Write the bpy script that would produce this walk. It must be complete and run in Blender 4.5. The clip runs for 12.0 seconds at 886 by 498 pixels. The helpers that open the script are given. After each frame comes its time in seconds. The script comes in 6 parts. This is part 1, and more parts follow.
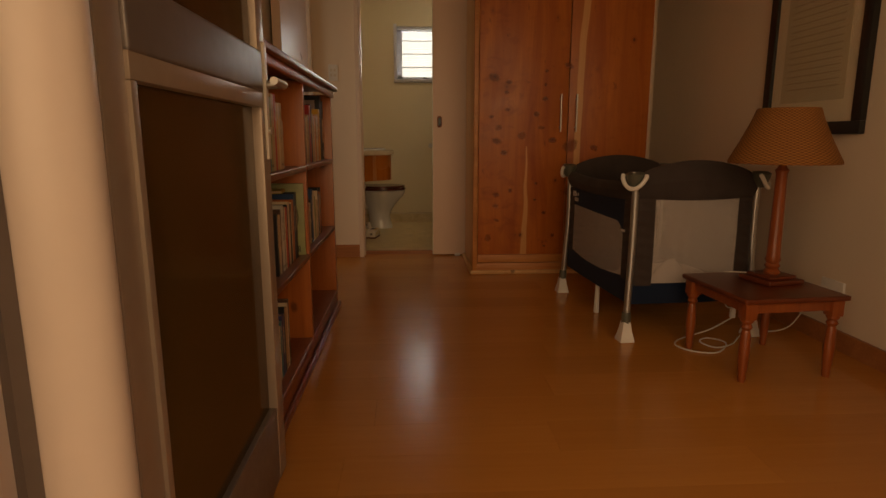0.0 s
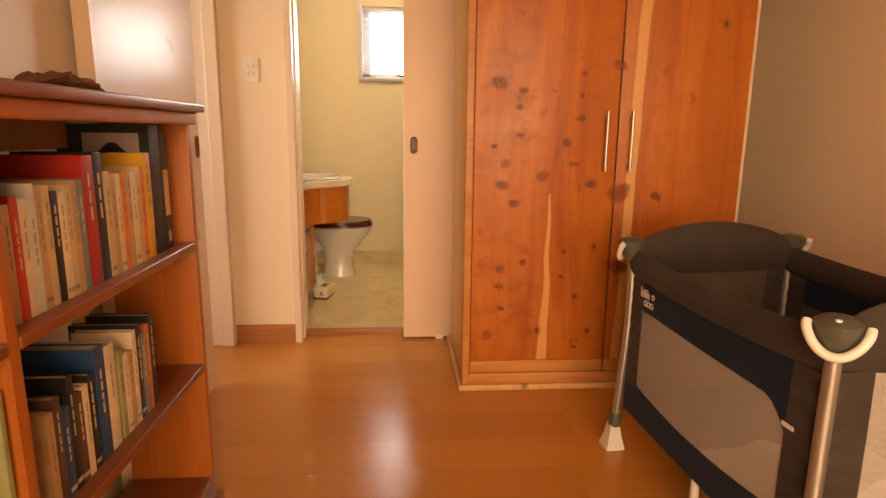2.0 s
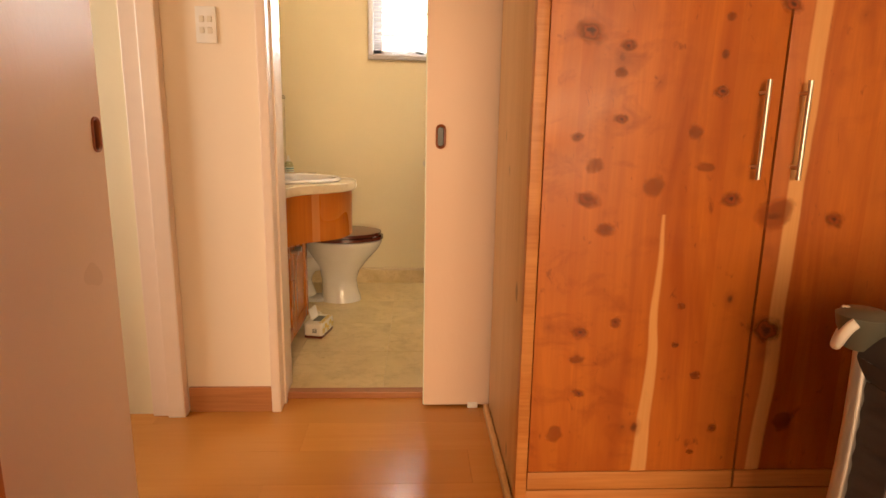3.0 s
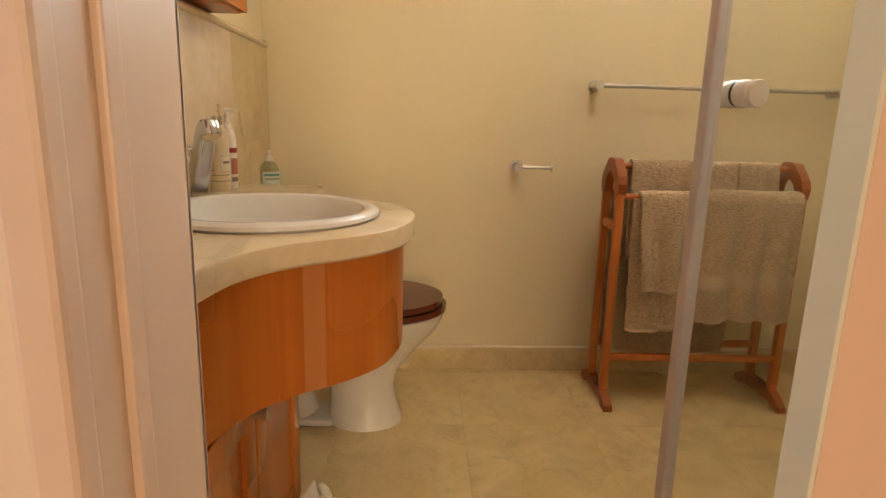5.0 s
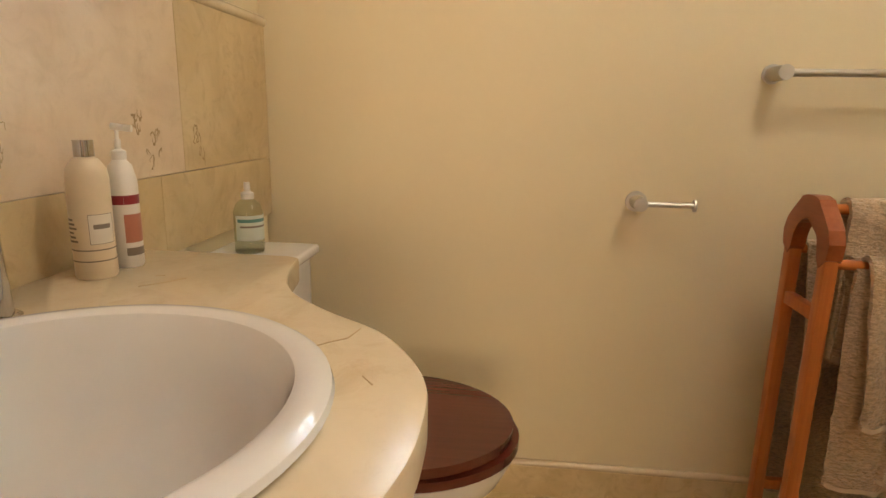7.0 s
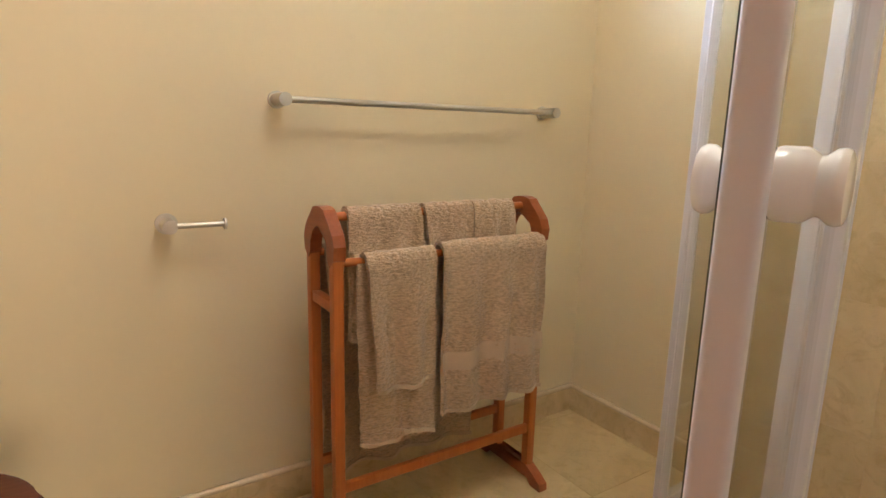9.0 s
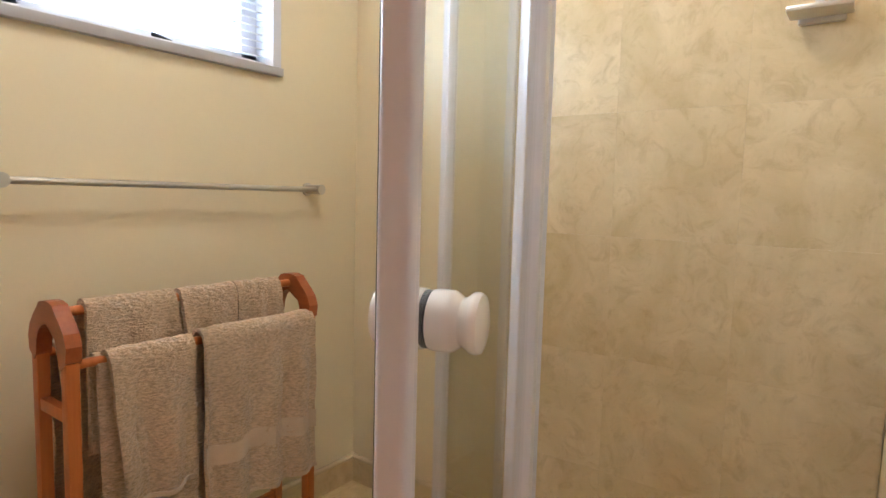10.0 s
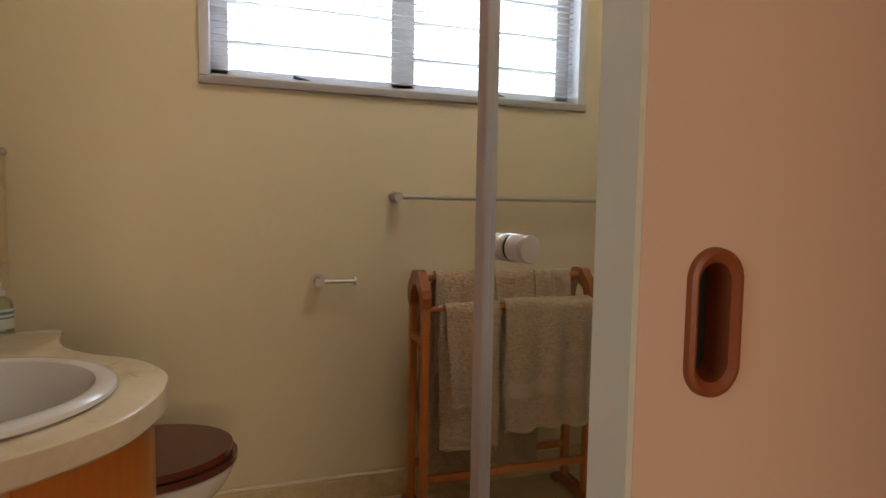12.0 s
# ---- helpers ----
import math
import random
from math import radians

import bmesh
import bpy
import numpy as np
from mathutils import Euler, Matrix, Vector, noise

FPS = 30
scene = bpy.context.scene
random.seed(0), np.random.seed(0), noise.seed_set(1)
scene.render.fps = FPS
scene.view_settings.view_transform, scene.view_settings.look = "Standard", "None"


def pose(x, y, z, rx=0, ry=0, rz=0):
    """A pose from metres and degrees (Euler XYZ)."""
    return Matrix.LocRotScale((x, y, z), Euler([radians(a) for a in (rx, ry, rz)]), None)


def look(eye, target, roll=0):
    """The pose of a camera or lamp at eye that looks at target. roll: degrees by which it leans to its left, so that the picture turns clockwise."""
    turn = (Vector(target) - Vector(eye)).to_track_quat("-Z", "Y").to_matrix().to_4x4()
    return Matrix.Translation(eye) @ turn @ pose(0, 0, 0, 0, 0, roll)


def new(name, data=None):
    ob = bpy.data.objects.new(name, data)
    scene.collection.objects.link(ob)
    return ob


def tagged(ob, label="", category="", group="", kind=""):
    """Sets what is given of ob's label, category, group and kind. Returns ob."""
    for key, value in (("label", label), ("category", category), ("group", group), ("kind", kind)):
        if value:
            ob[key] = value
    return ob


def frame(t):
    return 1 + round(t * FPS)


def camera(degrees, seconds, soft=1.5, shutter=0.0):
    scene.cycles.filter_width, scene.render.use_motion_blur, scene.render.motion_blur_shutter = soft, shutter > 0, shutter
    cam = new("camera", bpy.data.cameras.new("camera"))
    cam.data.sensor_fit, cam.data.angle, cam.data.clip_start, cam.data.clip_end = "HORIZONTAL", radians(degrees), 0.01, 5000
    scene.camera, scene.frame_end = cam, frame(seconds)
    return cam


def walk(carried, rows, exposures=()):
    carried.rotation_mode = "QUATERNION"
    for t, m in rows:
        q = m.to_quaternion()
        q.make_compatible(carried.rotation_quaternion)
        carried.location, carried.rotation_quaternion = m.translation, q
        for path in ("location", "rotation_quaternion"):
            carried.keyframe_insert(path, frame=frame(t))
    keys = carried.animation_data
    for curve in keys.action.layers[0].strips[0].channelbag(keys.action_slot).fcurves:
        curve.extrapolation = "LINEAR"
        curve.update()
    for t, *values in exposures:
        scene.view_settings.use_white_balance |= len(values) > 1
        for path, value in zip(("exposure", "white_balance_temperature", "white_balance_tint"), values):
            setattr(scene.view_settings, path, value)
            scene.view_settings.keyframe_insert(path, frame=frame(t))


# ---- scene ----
cam = camera(74.3, 12.0)
PATH = [
    (0, (0.635, -0.413, 0.911), (0.735, 1.55, 0.54), 0.0),
    (0.3, (0.656, -0.122, 0.984), (0.8, 1.832, 0.587), 0.4),
    (0.5, (0.666, -0.002, 1.037), (0.828, 1.955, 0.654), -0.2),
    (0.9, (0.715, 0.249, 1.055), (0.886, 2.207, 0.681), 0.6),
    (1, (0.744, 0.303, 1.062), (0.91, 2.26, 0.683), 0.1),
    (1.5, (0.798, 0.662, 1.075), (0.973, 2.617, 0.694), 0.7),
    (2, (0.773, 1.103, 1.107), (0.916, 3.059, 0.713), 0.6),
    (2.5, (0.783, 1.565, 1.09), (0.907, 3.52, 0.688), 0.8),
    (3, (0.749, 2.021, 1.067), (0.847, 3.977, 0.662), 1.0),
    (3.2, (0.717, 2.21, 1.071), (0.798, 4.166, 0.662), 1.0),
    (4.8, (0.488, 3.561, 0.994), (0.561, 5.515, 0.575), 1.5),
    (5, (0.48, 3.729, 0.994), (0.55, 5.682, 0.567), 1.6),
    (5.1, (0.495, 3.79, 0.993), (0.55, 5.746, 0.576), 0.8),
    (5.5, (0.516, 4.023, 1.035), (0.526, 5.974, 0.594), 1.3),
    (6, (0.495, 4.233, 1.055), (0.392, 6.177, 0.597), 0.9),
    (6.5, (0.52, 4.413, 1.051), (0.301, 6.345, 0.583), 0.8),
    (6.7, (0.512, 4.478, 1.026), (0.279, 6.413, 0.576), 1.1),
    (8.3, (0.579, 4.502, 1.068), (1.049, 6.397, 0.632), 1.4),
    (8.5, (0.578, 4.489, 1.056), (1.243, 6.329, 0.643), 1.4),
    (9, (0.624, 4.44, 1.068), (1.702, 6.077, 0.672), 1.5),
    (9.5, (0.656, 4.426, 1.087), (2.095, 5.779, 0.771), 1.6),
    (10, (0.645, 4.382, 1.125), (2.256, 5.553, 0.943), 1.5),
    (10.5, (0.648, 4.288, 1.14), (2.267, 5.458, 1.031), 1.3),
    (11.2, (0.584, 4.12, 1.14), (2.03, 5.497, 1.02), 0.6),
    (11.3, (0.582, 4.102, 1.135), (1.961, 5.545, 1.012), 0.3),
    (11.4, (0.584, 4.08, 1.128), (1.883, 5.596, 1.006), 0.5),
    (11.5, (0.583, 4.052, 1.122), (1.795, 5.639, 0.996), 0.4),
    (11.6, (0.587, 4.017, 1.117), (1.7, 5.673, 0.986), 0.7),
    (11.8, (0.588, 3.936, 1.111), (1.477, 5.722, 0.971), 0.8),
    (12, (0.586, 3.861, 1.101), (1.225, 5.751, 0.957), 0.9),
]

walk(cam, [(t, look(eye, target, roll)) for t, eye, target, roll in PATH],
     exposures=[(0.0, -2.20, 7400, 14), (0.4, -1.42, 7500, 14), (0.9, -0.72, 7500, 14), (1.4, -0.20, 7400, 14), (2.4, 0.17, 7300, 14), (3.2, 0.17, 7000, 14),
                (4.8, -0.08, 6400, 10), (6.7, -0.02, 6000, 10), (8.4, 0.05, 5700, 10), (9.5, 0.28, 5200, 10), (10.5, -0.06, 5100, 10), (11.2, -0.44, 5100, 10), (12.0, -1.0, 5500, 10)])

# ---------- world, sun, large lights ----------
world = bpy.data.worlds.new("sky")
scene.world = world
world.use_nodes = True
wn = world.node_tree.nodes
sky = wn.new("ShaderNodeTexSky")
sky.sky_type = "NISHITA"
sky.sun_disc = False
sky.sun_elevation = radians(58)
sky.sun_rotation = radians(-90)
wn["Background"].inputs[1].default_value = 0.12
world.node_tree.links.new(sky.outputs[0], wn["Background"].inputs[0])

sun = new("sun", bpy.data.lights.new("sun", "SUN"))
sun.data.energy, sun.data.angle, sun.data.color = 3.0, radians(0.5), (1.0, 0.95, 0.87)
sun.matrix_world = look((-6, 0.5, 9.6), (0, 0, 0))


def area(name, eye, target, w, h, power, color):
    lamp = bpy.data.lights.new(name, "AREA")
    lamp.shape, lamp.size, lamp.size_y, lamp.energy, lamp.color = "RECTANGLE", w, h, power, color
    ob = new(name, lamp)
    ob.matrix_world = look(eye, target)
    return ob


DAY = (1.0, 0.93, 0.82)
WARM = (1.0, 0.72, 0.42)
area("bathroom_window_light", (1.15, 6.30, 1.90), (1.15, 4.7, 0.5), 1.7, 0.85, 92, (0.92, 0.97, 1.0))
area("entrance_light", (0.50, -2.3, 1.75), (1.2, 3.0, 1.0), 4.6, 2.5, 390, (1.0, 0.68, 0.38))
# unseen lamp added to brighten the passage jamb
area("passage_window_light", (-1.47, 3.3, 1.5), (0.0, 3.9, 1.2), 0.8, 1.0, 18, DAY)


def bulb(name, place, radius, power, color):
    lamp = bpy.data.lights.new(name, "POINT")
    lamp.shadow_soft_size, lamp.energy, lamp.color = radius, power, color
    ob = new(name, lamp)
    ob.location = place
    return ob


bulb("bathroom_ceiling_bulb", (1.20, 5.05, 2.34), 0.20, 23, (1.0, 0.87, 0.68))

# ---------- materials ----------


class Mat:
    """A node material built around one Principled shader."""

    def __init__(self, name, rough=0.5, metal=0.0, spec=0.5):
        self.m = bpy.data.materials.new(name)
        self.m.use_nodes = True
        self.t = self.m.node_tree
        self.p = self.t.nodes["Principled BSDF"]
        self.p.inputs["Roughness"].default_value = rough
        self.p.inputs["Metallic"].default_value = metal
        self.p.inputs["Specular IOR Level"].default_value = spec
        self.co = self.n("ShaderNodeTexCoord").outputs["Object"]

    def n(self, kind, operation="", data_type="", use_clamp=False):
        node = self.t.nodes.new(kind)
        if operation:
            node.operation = operation
        if data_type:
            node.data_type = data_type
        if use_clamp:
            node.use_clamp = True
        return node

    def link(self, a, b):
        self.t.links.new(a, b)

    def put(self, socket, value):
        if isinstance(value, bpy.types.NodeSocket):
            self.link(value, socket)
        else:
            socket.default_value = value

    def scaled(self, s, co=None):
        node = self.n("ShaderNodeMapping")
        self.put(node.inputs["Vector"], co or self.co)
        node.inputs["Scale"].default_value = s
        return node.outputs[0]

    def noise(self, scale, detail=4, co=None, rough=0.55, distort=0.0):
        node = self.n("ShaderNodeTexNoise")
        self.put(node.inputs["Vector"], co or self.co)
        node.inputs["Scale"].default_value = scale
        node.inputs["Detail"].default_value = detail
        node.inputs["Roughness"].default_value = rough
        node.inputs["Distortion"].default_value = distort
        return node.outputs["Fac"]

    def math(self, op, a, b=0.0, c=0.0, clamp=False):
        node = self.n("ShaderNodeMath", operation=op, use_clamp=clamp)
        for socket, value in zip(node.inputs, (a, b, c)):
            self.put(socket, value)
        return node.outputs[0]

    def span(self, value, a, b, lo=0.0, hi=1.0):
        node = self.n("ShaderNodeMapRange")
        for socket, v in zip(node.inputs, (value, a, b, lo, hi)):
            self.put(socket, v)
        return node.outputs[0]

    def mix(self, fac, a, b):
        node = self.n("ShaderNodeMix", data_type="RGBA")
        self.put(node.inputs[0], fac)
        for socket, v in ((node.inputs[6], a), (node.inputs[7], b)):
            self.put(socket, (*v, 1.0) if isinstance(v, tuple) and len(v) == 3 else v)
        return node.outputs[2]

    def bump(self, height, strength=0.2, distance=0.002):
        node = self.n("ShaderNodeBump")
        node.inputs["Strength"].default_value = strength
        node.inputs["Distance"].default_value = distance
        self.put(node.inputs["Height"], height)
        self.link(node.outputs[0], self.p.inputs["Normal"])

    def color(self, c):
        self.put(self.p.inputs["Base Color"], (*c, 1.0) if isinstance(c, tuple) else c)
        return self

    def rough(self, v):
        self.put(self.p.inputs["Roughness"], v)

    def axis(self, k, co=None):
        node = self.n("ShaderNodeSeparateXYZ")
        self.put(node.inputs[0], co or self.co)
        return node.outputs[k]

    def random(self):
        return self.n("ShaderNodeObjectInfo").outputs["Random"]


def painted(name, c, rough=0.6, mottle=0.06, bump=0.12, scale=9):
    m = Mat(name, rough)
    dark = tuple(v * (1 - mottle) for v in c)
    lite = tuple(min(1, v * (1 + mottle * 0.5)) for v in c)
    base = m.mix(m.span(m.noise(scale * 0.22, 6), 0.15, 0.85), dark, lite)
    m.color(m.mix(m.span(m.noise(scale * 6, 5), 0.2, 0.9, 0, 0.4), base, dark))
    m.rough(m.span(m.noise(scale * 0.4, 1), 0.1, 0.9, rough - 0.03, rough + 0.03))
    m.bump(m.noise(scale * 14, 3), bump, 0.0015)
    return m.m


def rolled(name, c):
    """Satin door paint laid on by roller: a slow ripple under a fine orange peel."""
    m = Mat(name, 0.30, spec=0.18)
    m.color(m.mix(m.span(m.noise(0.8, 5), 0.2, 0.8), tuple(v * 0.96 for v in c), tuple(v * 1.02 for v in c)))
    m.rough(m.span(m.noise(2.0, 3), 0.3, 0.7, 0.26, 0.36))
    ripple = m.math("ADD", m.noise(17, 3, m.scaled((1, 1, 0.6)), 0.6, 0.8), m.math("MULTIPLY", m.noise(90, 3), 0.06))
    m.bump(ripple, 0.13, 0.009)
    return m.m


def wood(name, dark, lite, rough=0.4, axis=2, grain=60.0, varied=0.0, knots=False, gloss=0.5, relief=0.10, uneven=0.0):
    """Straight-grained timber; the grain runs along the axis."""
    m = Mat(name, rough, spec=gloss)
    s = [1.0, 1.0, 1.0]
    s[axis] = 0.045
    shifted = m.n("ShaderNodeVectorMath", operation="ADD")
    m.put(shifted.inputs[0], m.co)
    rnd = m.random()
    comb = m.n("ShaderNodeCombineXYZ")
    for k in range(3):
        m.link(m.math("MULTIPLY", rnd, 7.3 + 3 * k), comb.inputs[k])
    m.link(comb.outputs[0], shifted.inputs[1])
    co = m.scaled(s, shifted.outputs[0])
    fine = m.noise(grain * 2.2, 5, co)
    broad = m.noise(grain * 0.22, 4, co, distort=0.6)
    fac = m.math("ADD", m.math("MULTIPLY", fine, 0.45), m.math("MULTIPLY", broad, 0.55))
    c = m.mix(m.span(fac, 0.33, 0.67), dark, lite)
    if varied:
        deep = tuple(v * (1 - varied) for v in dark)
        c = m.mix(m.span(rnd, 0, 1, 0, 0.55), c, deep)
    if knots:
        vor = m.n("ShaderNodeTexVoronoi")
        ks = [1.0, 1.0, 1.0]
        ks[axis] = 0.62
        m.put(vor.inputs["Vector"], m.scaled(ks, shifted.outputs[0]))
        vor.inputs["Scale"].default_value = 6.5
        ring = m.math("ADD", vor.outputs["Distance"], m.math("MULTIPLY", m.math("SUBTRACT", m.noise(40, 3), 0.5), 0.10))
        c = m.mix(m.span(ring, 0.07, 0.13, 0.75, 0.0), c, tuple(v * 0.28 for v in dark))
    m.color(c)
    m.rough(m.span(m.noise(4, 1), 0.2, 0.8, rough - 0.02, rough + 0.04))
    if uneven:
        m.bump(m.math("ADD", m.math("MULTIPLY", fine, 0.10), m.noise(16, 2, m.scaled((0.45, 1.6, 1), shifted.outputs[0]))), uneven, 0.004)
    else:
        m.bump(fine, relief, 0.001)
    return m.m


def knotty():
    """Oiled knotty cedar with pale sapwood streaks; grain upright."""
    m = Mat("knotty_cedar", 0.42)
    x, z = m.axis(0), m.axis(2)
    co = m.scaled((1, 1, 0.05))
    fine = m.noise(120, 5, co)
    broad = m.noise(9, 4, m.scaled((1, 1, 0.12)), distort=0.9)
    c = m.mix(m.span(broad, 0.32, 0.68), (0.36, 0.076, 0.010), (0.61, 0.182, 0.027))
    c = m.mix(m.span(fine, 0.3, 0.75, 0, 0.35), c, (0.33, 0.075, 0.013))
    tone = m.span(m.math("FRACT", m.math("MULTIPLY", m.math("FLOOR", m.math("MULTIPLY", x, 6.8)), 0.618)), 0, 1, 0.0, 0.22)
    c = m.mix(tone, c, (0.30, 0.075, 0.016))
    board = m.math("FRACT", m.math("MULTIPLY", m.math("FLOOR", m.math("MULTIPLY", m.math("SUBTRACT", x, 1.34), 5.2)), 0.618))
    c = m.mix(m.span(board, 0.2, 0.9, 0.0, 0.25), c, (0.64, 0.225, 0.042))
    smudge = m.math("MULTIPLY", m.span(m.noise(9, 5, m.scaled((1, 1, 1.6)), 0.62, 0.5), 0.52, 0.72, 0.0, 0.60), m.span(x, 1.28, 1.40, 1.0, 0.35))
    c = m.mix(smudge, c, (0.26, 0.052, 0.009))
    fleck = m.span(m.noise(34, 3, m.scaled((1, 1, 0.55)), 0.6, 0.6), 0.64, 0.74, 0.0, 0.6)
    c = m.mix(fleck, c, (0.17, 0.036, 0.008))
    sway = m.math("MULTIPLY", m.math("SUBTRACT", m.noise(2.2, 2, m.scaled((0.2, 0.2, 1))), 0.5), 0.05)
    for x0, lean, w0, w1, cap in ((1.372, 0.016, 0.026, -0.004, 0.86), (1.700, 0.026, 0.020, 0.022, 9.0)):
        mid = m.math("ADD", m.math("ADD", m.math("MULTIPLY", z, lean), x0), sway)
        wide = m.math("ADD", m.math("MULTIPLY", z, (w1 - w0) / 1.2), w0)
        off = m.math("SUBTRACT", m.math("ABSOLUTE", m.math("SUBTRACT", x, mid)), wide)
        pale = m.math("MULTIPLY", m.span(off, -0.004, 0.002, 1, 0), m.math("LESS_THAN", z, cap))
        c = m.mix(m.math("MULTIPLY", pale, 0.8), c, m.mix(fine, (0.66, 0.33, 0.11), (0.80, 0.46, 0.19)))
    for scale, lo, hi, seed in ((7.5, 0.035, 0.085, 0.0),):
        vor = m.n("ShaderNodeTexVoronoi")
        mp = m.n("ShaderNodeMapping")
        m.link(m.co, mp.inputs["Vector"])
        mp.inputs["Location"].default_value = (seed, seed, seed * 2)
        mp.inputs["Scale"].default_value = (1, 0.2, 0.72)
        m.link(mp.outputs[0], vor.inputs["Vector"])
        vor.inputs["Scale"].default_value = scale
        ring = m.math("ADD", vor.outputs["Distance"], m.math("MULTIPLY", m.math("SUBTRACT", m.noise(26, 3), 0.5), 0.14))
        halo = m.span(ring, lo, hi * 2.2, 0.55, 0.0)
        c = m.mix(halo, c, (0.25, 0.06, 0.013))
        c = m.mix(m.span(ring, lo * 0.6, hi * 0.9, 0.8, 0.0), c, (0.075, 0.02, 0.008))
    m.color(c)
    m.rough(m.span(m.noise(10, 4), 0.3, 0.7, 0.34, 0.48))
    m.bump(fine, 0.12, 0.001)
    return m.m


def stone(name, a, b, vein, rough=0.35, scale=3.0, pits=0.25, varied=0.12, grime=0.0):
    """Travertine: cloudy cream with fine brown pitting."""
    m = Mat(name, rough)
    rnd = m.random()
    shift = m.n("ShaderNodeVectorMath", operation="ADD")
    m.put(shift.inputs[0], m.co)
    comb = m.n("ShaderNodeCombineXYZ")
    for k in range(3):
        m.link(m.math("MULTIPLY", rnd, 11.0 + 5 * k), comb.inputs[k])
    m.link(comb.outputs[0], shift.inputs[1])
    co = shift.outputs[0]
    c = m.mix(m.span(m.noise(scale, 7, co, 0.62, 0.8), 0.32, 0.70), a, b)
    c = m.mix(m.span(m.noise(scale * 3.4, 8, co, 0.7, 1.4), 0.50, 0.86, 0, pits), c, vein)
    c = m.mix(m.span(m.noise(scale * 13, 6, co, 0.75), 0.62, 0.95, 0, pits), c, vein)
    c = m.mix(m.math("MULTIPLY", rnd, varied * 2), c, vein)
    if grime:
        dirt = (a[0] * 0.50, a[1] * 0.46, a[2] * 0.38)
        c = m.mix(m.span(m.noise(5.5, 7, co, 0.7, 0.4), 0.52, 0.72, 0.0, grime), c, dirt)
        c = m.mix(m.span(m.noise(46, 4, co, 0.6, 0.8), 0.66, 0.74, 0.0, grime), c, dirt)
    m.color(c)
    m.rough(m.span(m.noise(scale, 1, co), 0.2, 0.8, rough - 0.03, rough + 0.05))
    m.bump(m.noise(scale * 22, 5, co, 0.7), 0.10, 0.001)
    return m.m


def cloth(name, c, weave=900, rough=0.9, fuzz=0.3, loops=0.0):
    m = Mat(name, rough, spec=0.2)
    dark = tuple(v * 0.72 for v in c)
    base = m.mix(m.span(m.noise(7, 5), 0.3, 0.7), dark, c)
    fine = m.noise(weave, 2)
    m.color(m.mix(m.span(fine, 0.35, 0.7, 0.0, 0.4), base, tuple(v * 0.6 for v in c)))
    m.p.inputs["Sheen Weight"].default_value = fuzz
    if loops:
        rows = m.noise(loops, 3, m.scaled((0.55, 0.55, 1.5)), 0.7)
        m.color(m.mix(m.span(rows, 0.30, 0.62), tuple(v * 0.62 for v in c), tuple(min(1, v * 1.12) for v in c)))
        m.bump(m.math("ADD", rows, m.math("MULTIPLY", m.noise(loops * 0.3, 2), 0.5)), 1.0, 0.010)
    else:
        m.bump(fine, 0.25, 0.001)
    return m.m


def plain(name, c, rough=0.4, metal=0.0, spec=0.5, wear=0.08, even=False):
    m = Mat(name, rough, metal, spec)
    m.color(m.mix(m.span(m.noise(18, 5), 0.35, 0.7), c, tuple(v * (1 - wear) for v in c)))
    if not even:
        m.rough(m.span(m.noise(30, 4), 0.2, 0.8, max(0.02, rough - 0.04), rough + 0.05))
    return m.m


def glass(name, tint, rough=0.02, sheen=0.05):
    """Thin pane: mostly clear, with a mirror sheen that grows towards grazing angles."""
    m = bpy.data.materials.new(name)
    m.use_nodes = True
    t = m.node_tree
    t.nodes.remove(t.nodes["Principled BSDF"])
    out = t.nodes["Material Output"]
    tr, gl, mx, lw, pw, mul = (t.nodes.new(k) for k in ("ShaderNodeBsdfTransparent", "ShaderNodeBsdfGlossy", "ShaderNodeMixShader", "ShaderNodeLayerWeight", "ShaderNodeMath", "ShaderNodeMath"))
    tr.inputs[0].default_value = (*tint, 1)
    gl.inputs["Roughness"].default_value = rough
    pw.operation, mul.operation = "POWER", "MULTIPLY_ADD"
    pw.inputs[1].default_value = 5.0
    mul.inputs[1].default_value, mul.inputs[2].default_value = 0.55, sheen
    lw.inputs["Blend"].default_value = 0.5
    t.links.new(lw.outputs["Facing"], pw.inputs[0])
    t.links.new(pw.outputs[0], mul.inputs[0])
    t.links.new(mul.outputs[0], mx.inputs[0])
    t.links.new(tr.outputs[0], mx.inputs[1])
    t.links.new(gl.outputs[0], mx.inputs[2])
    t.links.new(mx.outputs[0], out.inputs[0])
    return m


def netting():
    """Fine woven mesh: threads with see-through holes."""
    m = Mat("netting", 0.8, spec=0.2)
    m.color((0.56, 0.50, 0.46))
    uv = m.n("ShaderNodeTexCoord").outputs["UV"]
    u, v = m.axis(0, uv), m.axis(1, uv)
    a = m.math("ABSOLUTE", m.math("SINE", m.math("MULTIPLY", m.math("ADD", u, v), 560)))
    b = m.math("ABSOLUTE", m.math("SINE", m.math("MULTIPLY", m.math("SUBTRACT", u, v), 560)))
    hole = m.math("MULTIPLY", m.span(m.math("MULTIPLY", a, b), 0.20, 0.48), 0.78)
    tr = m.n("ShaderNodeBsdfTransparent")
    mx = m.n("ShaderNodeMixShader")
    m.link(hole, mx.inputs[0])
    m.link(m.p.outputs[0], mx.inputs[1])
    m.link(tr.outputs[0], mx.inputs[2])
    m.link(mx.outputs[0], m.t.nodes["Material Output"].inputs[0])
    return m.m


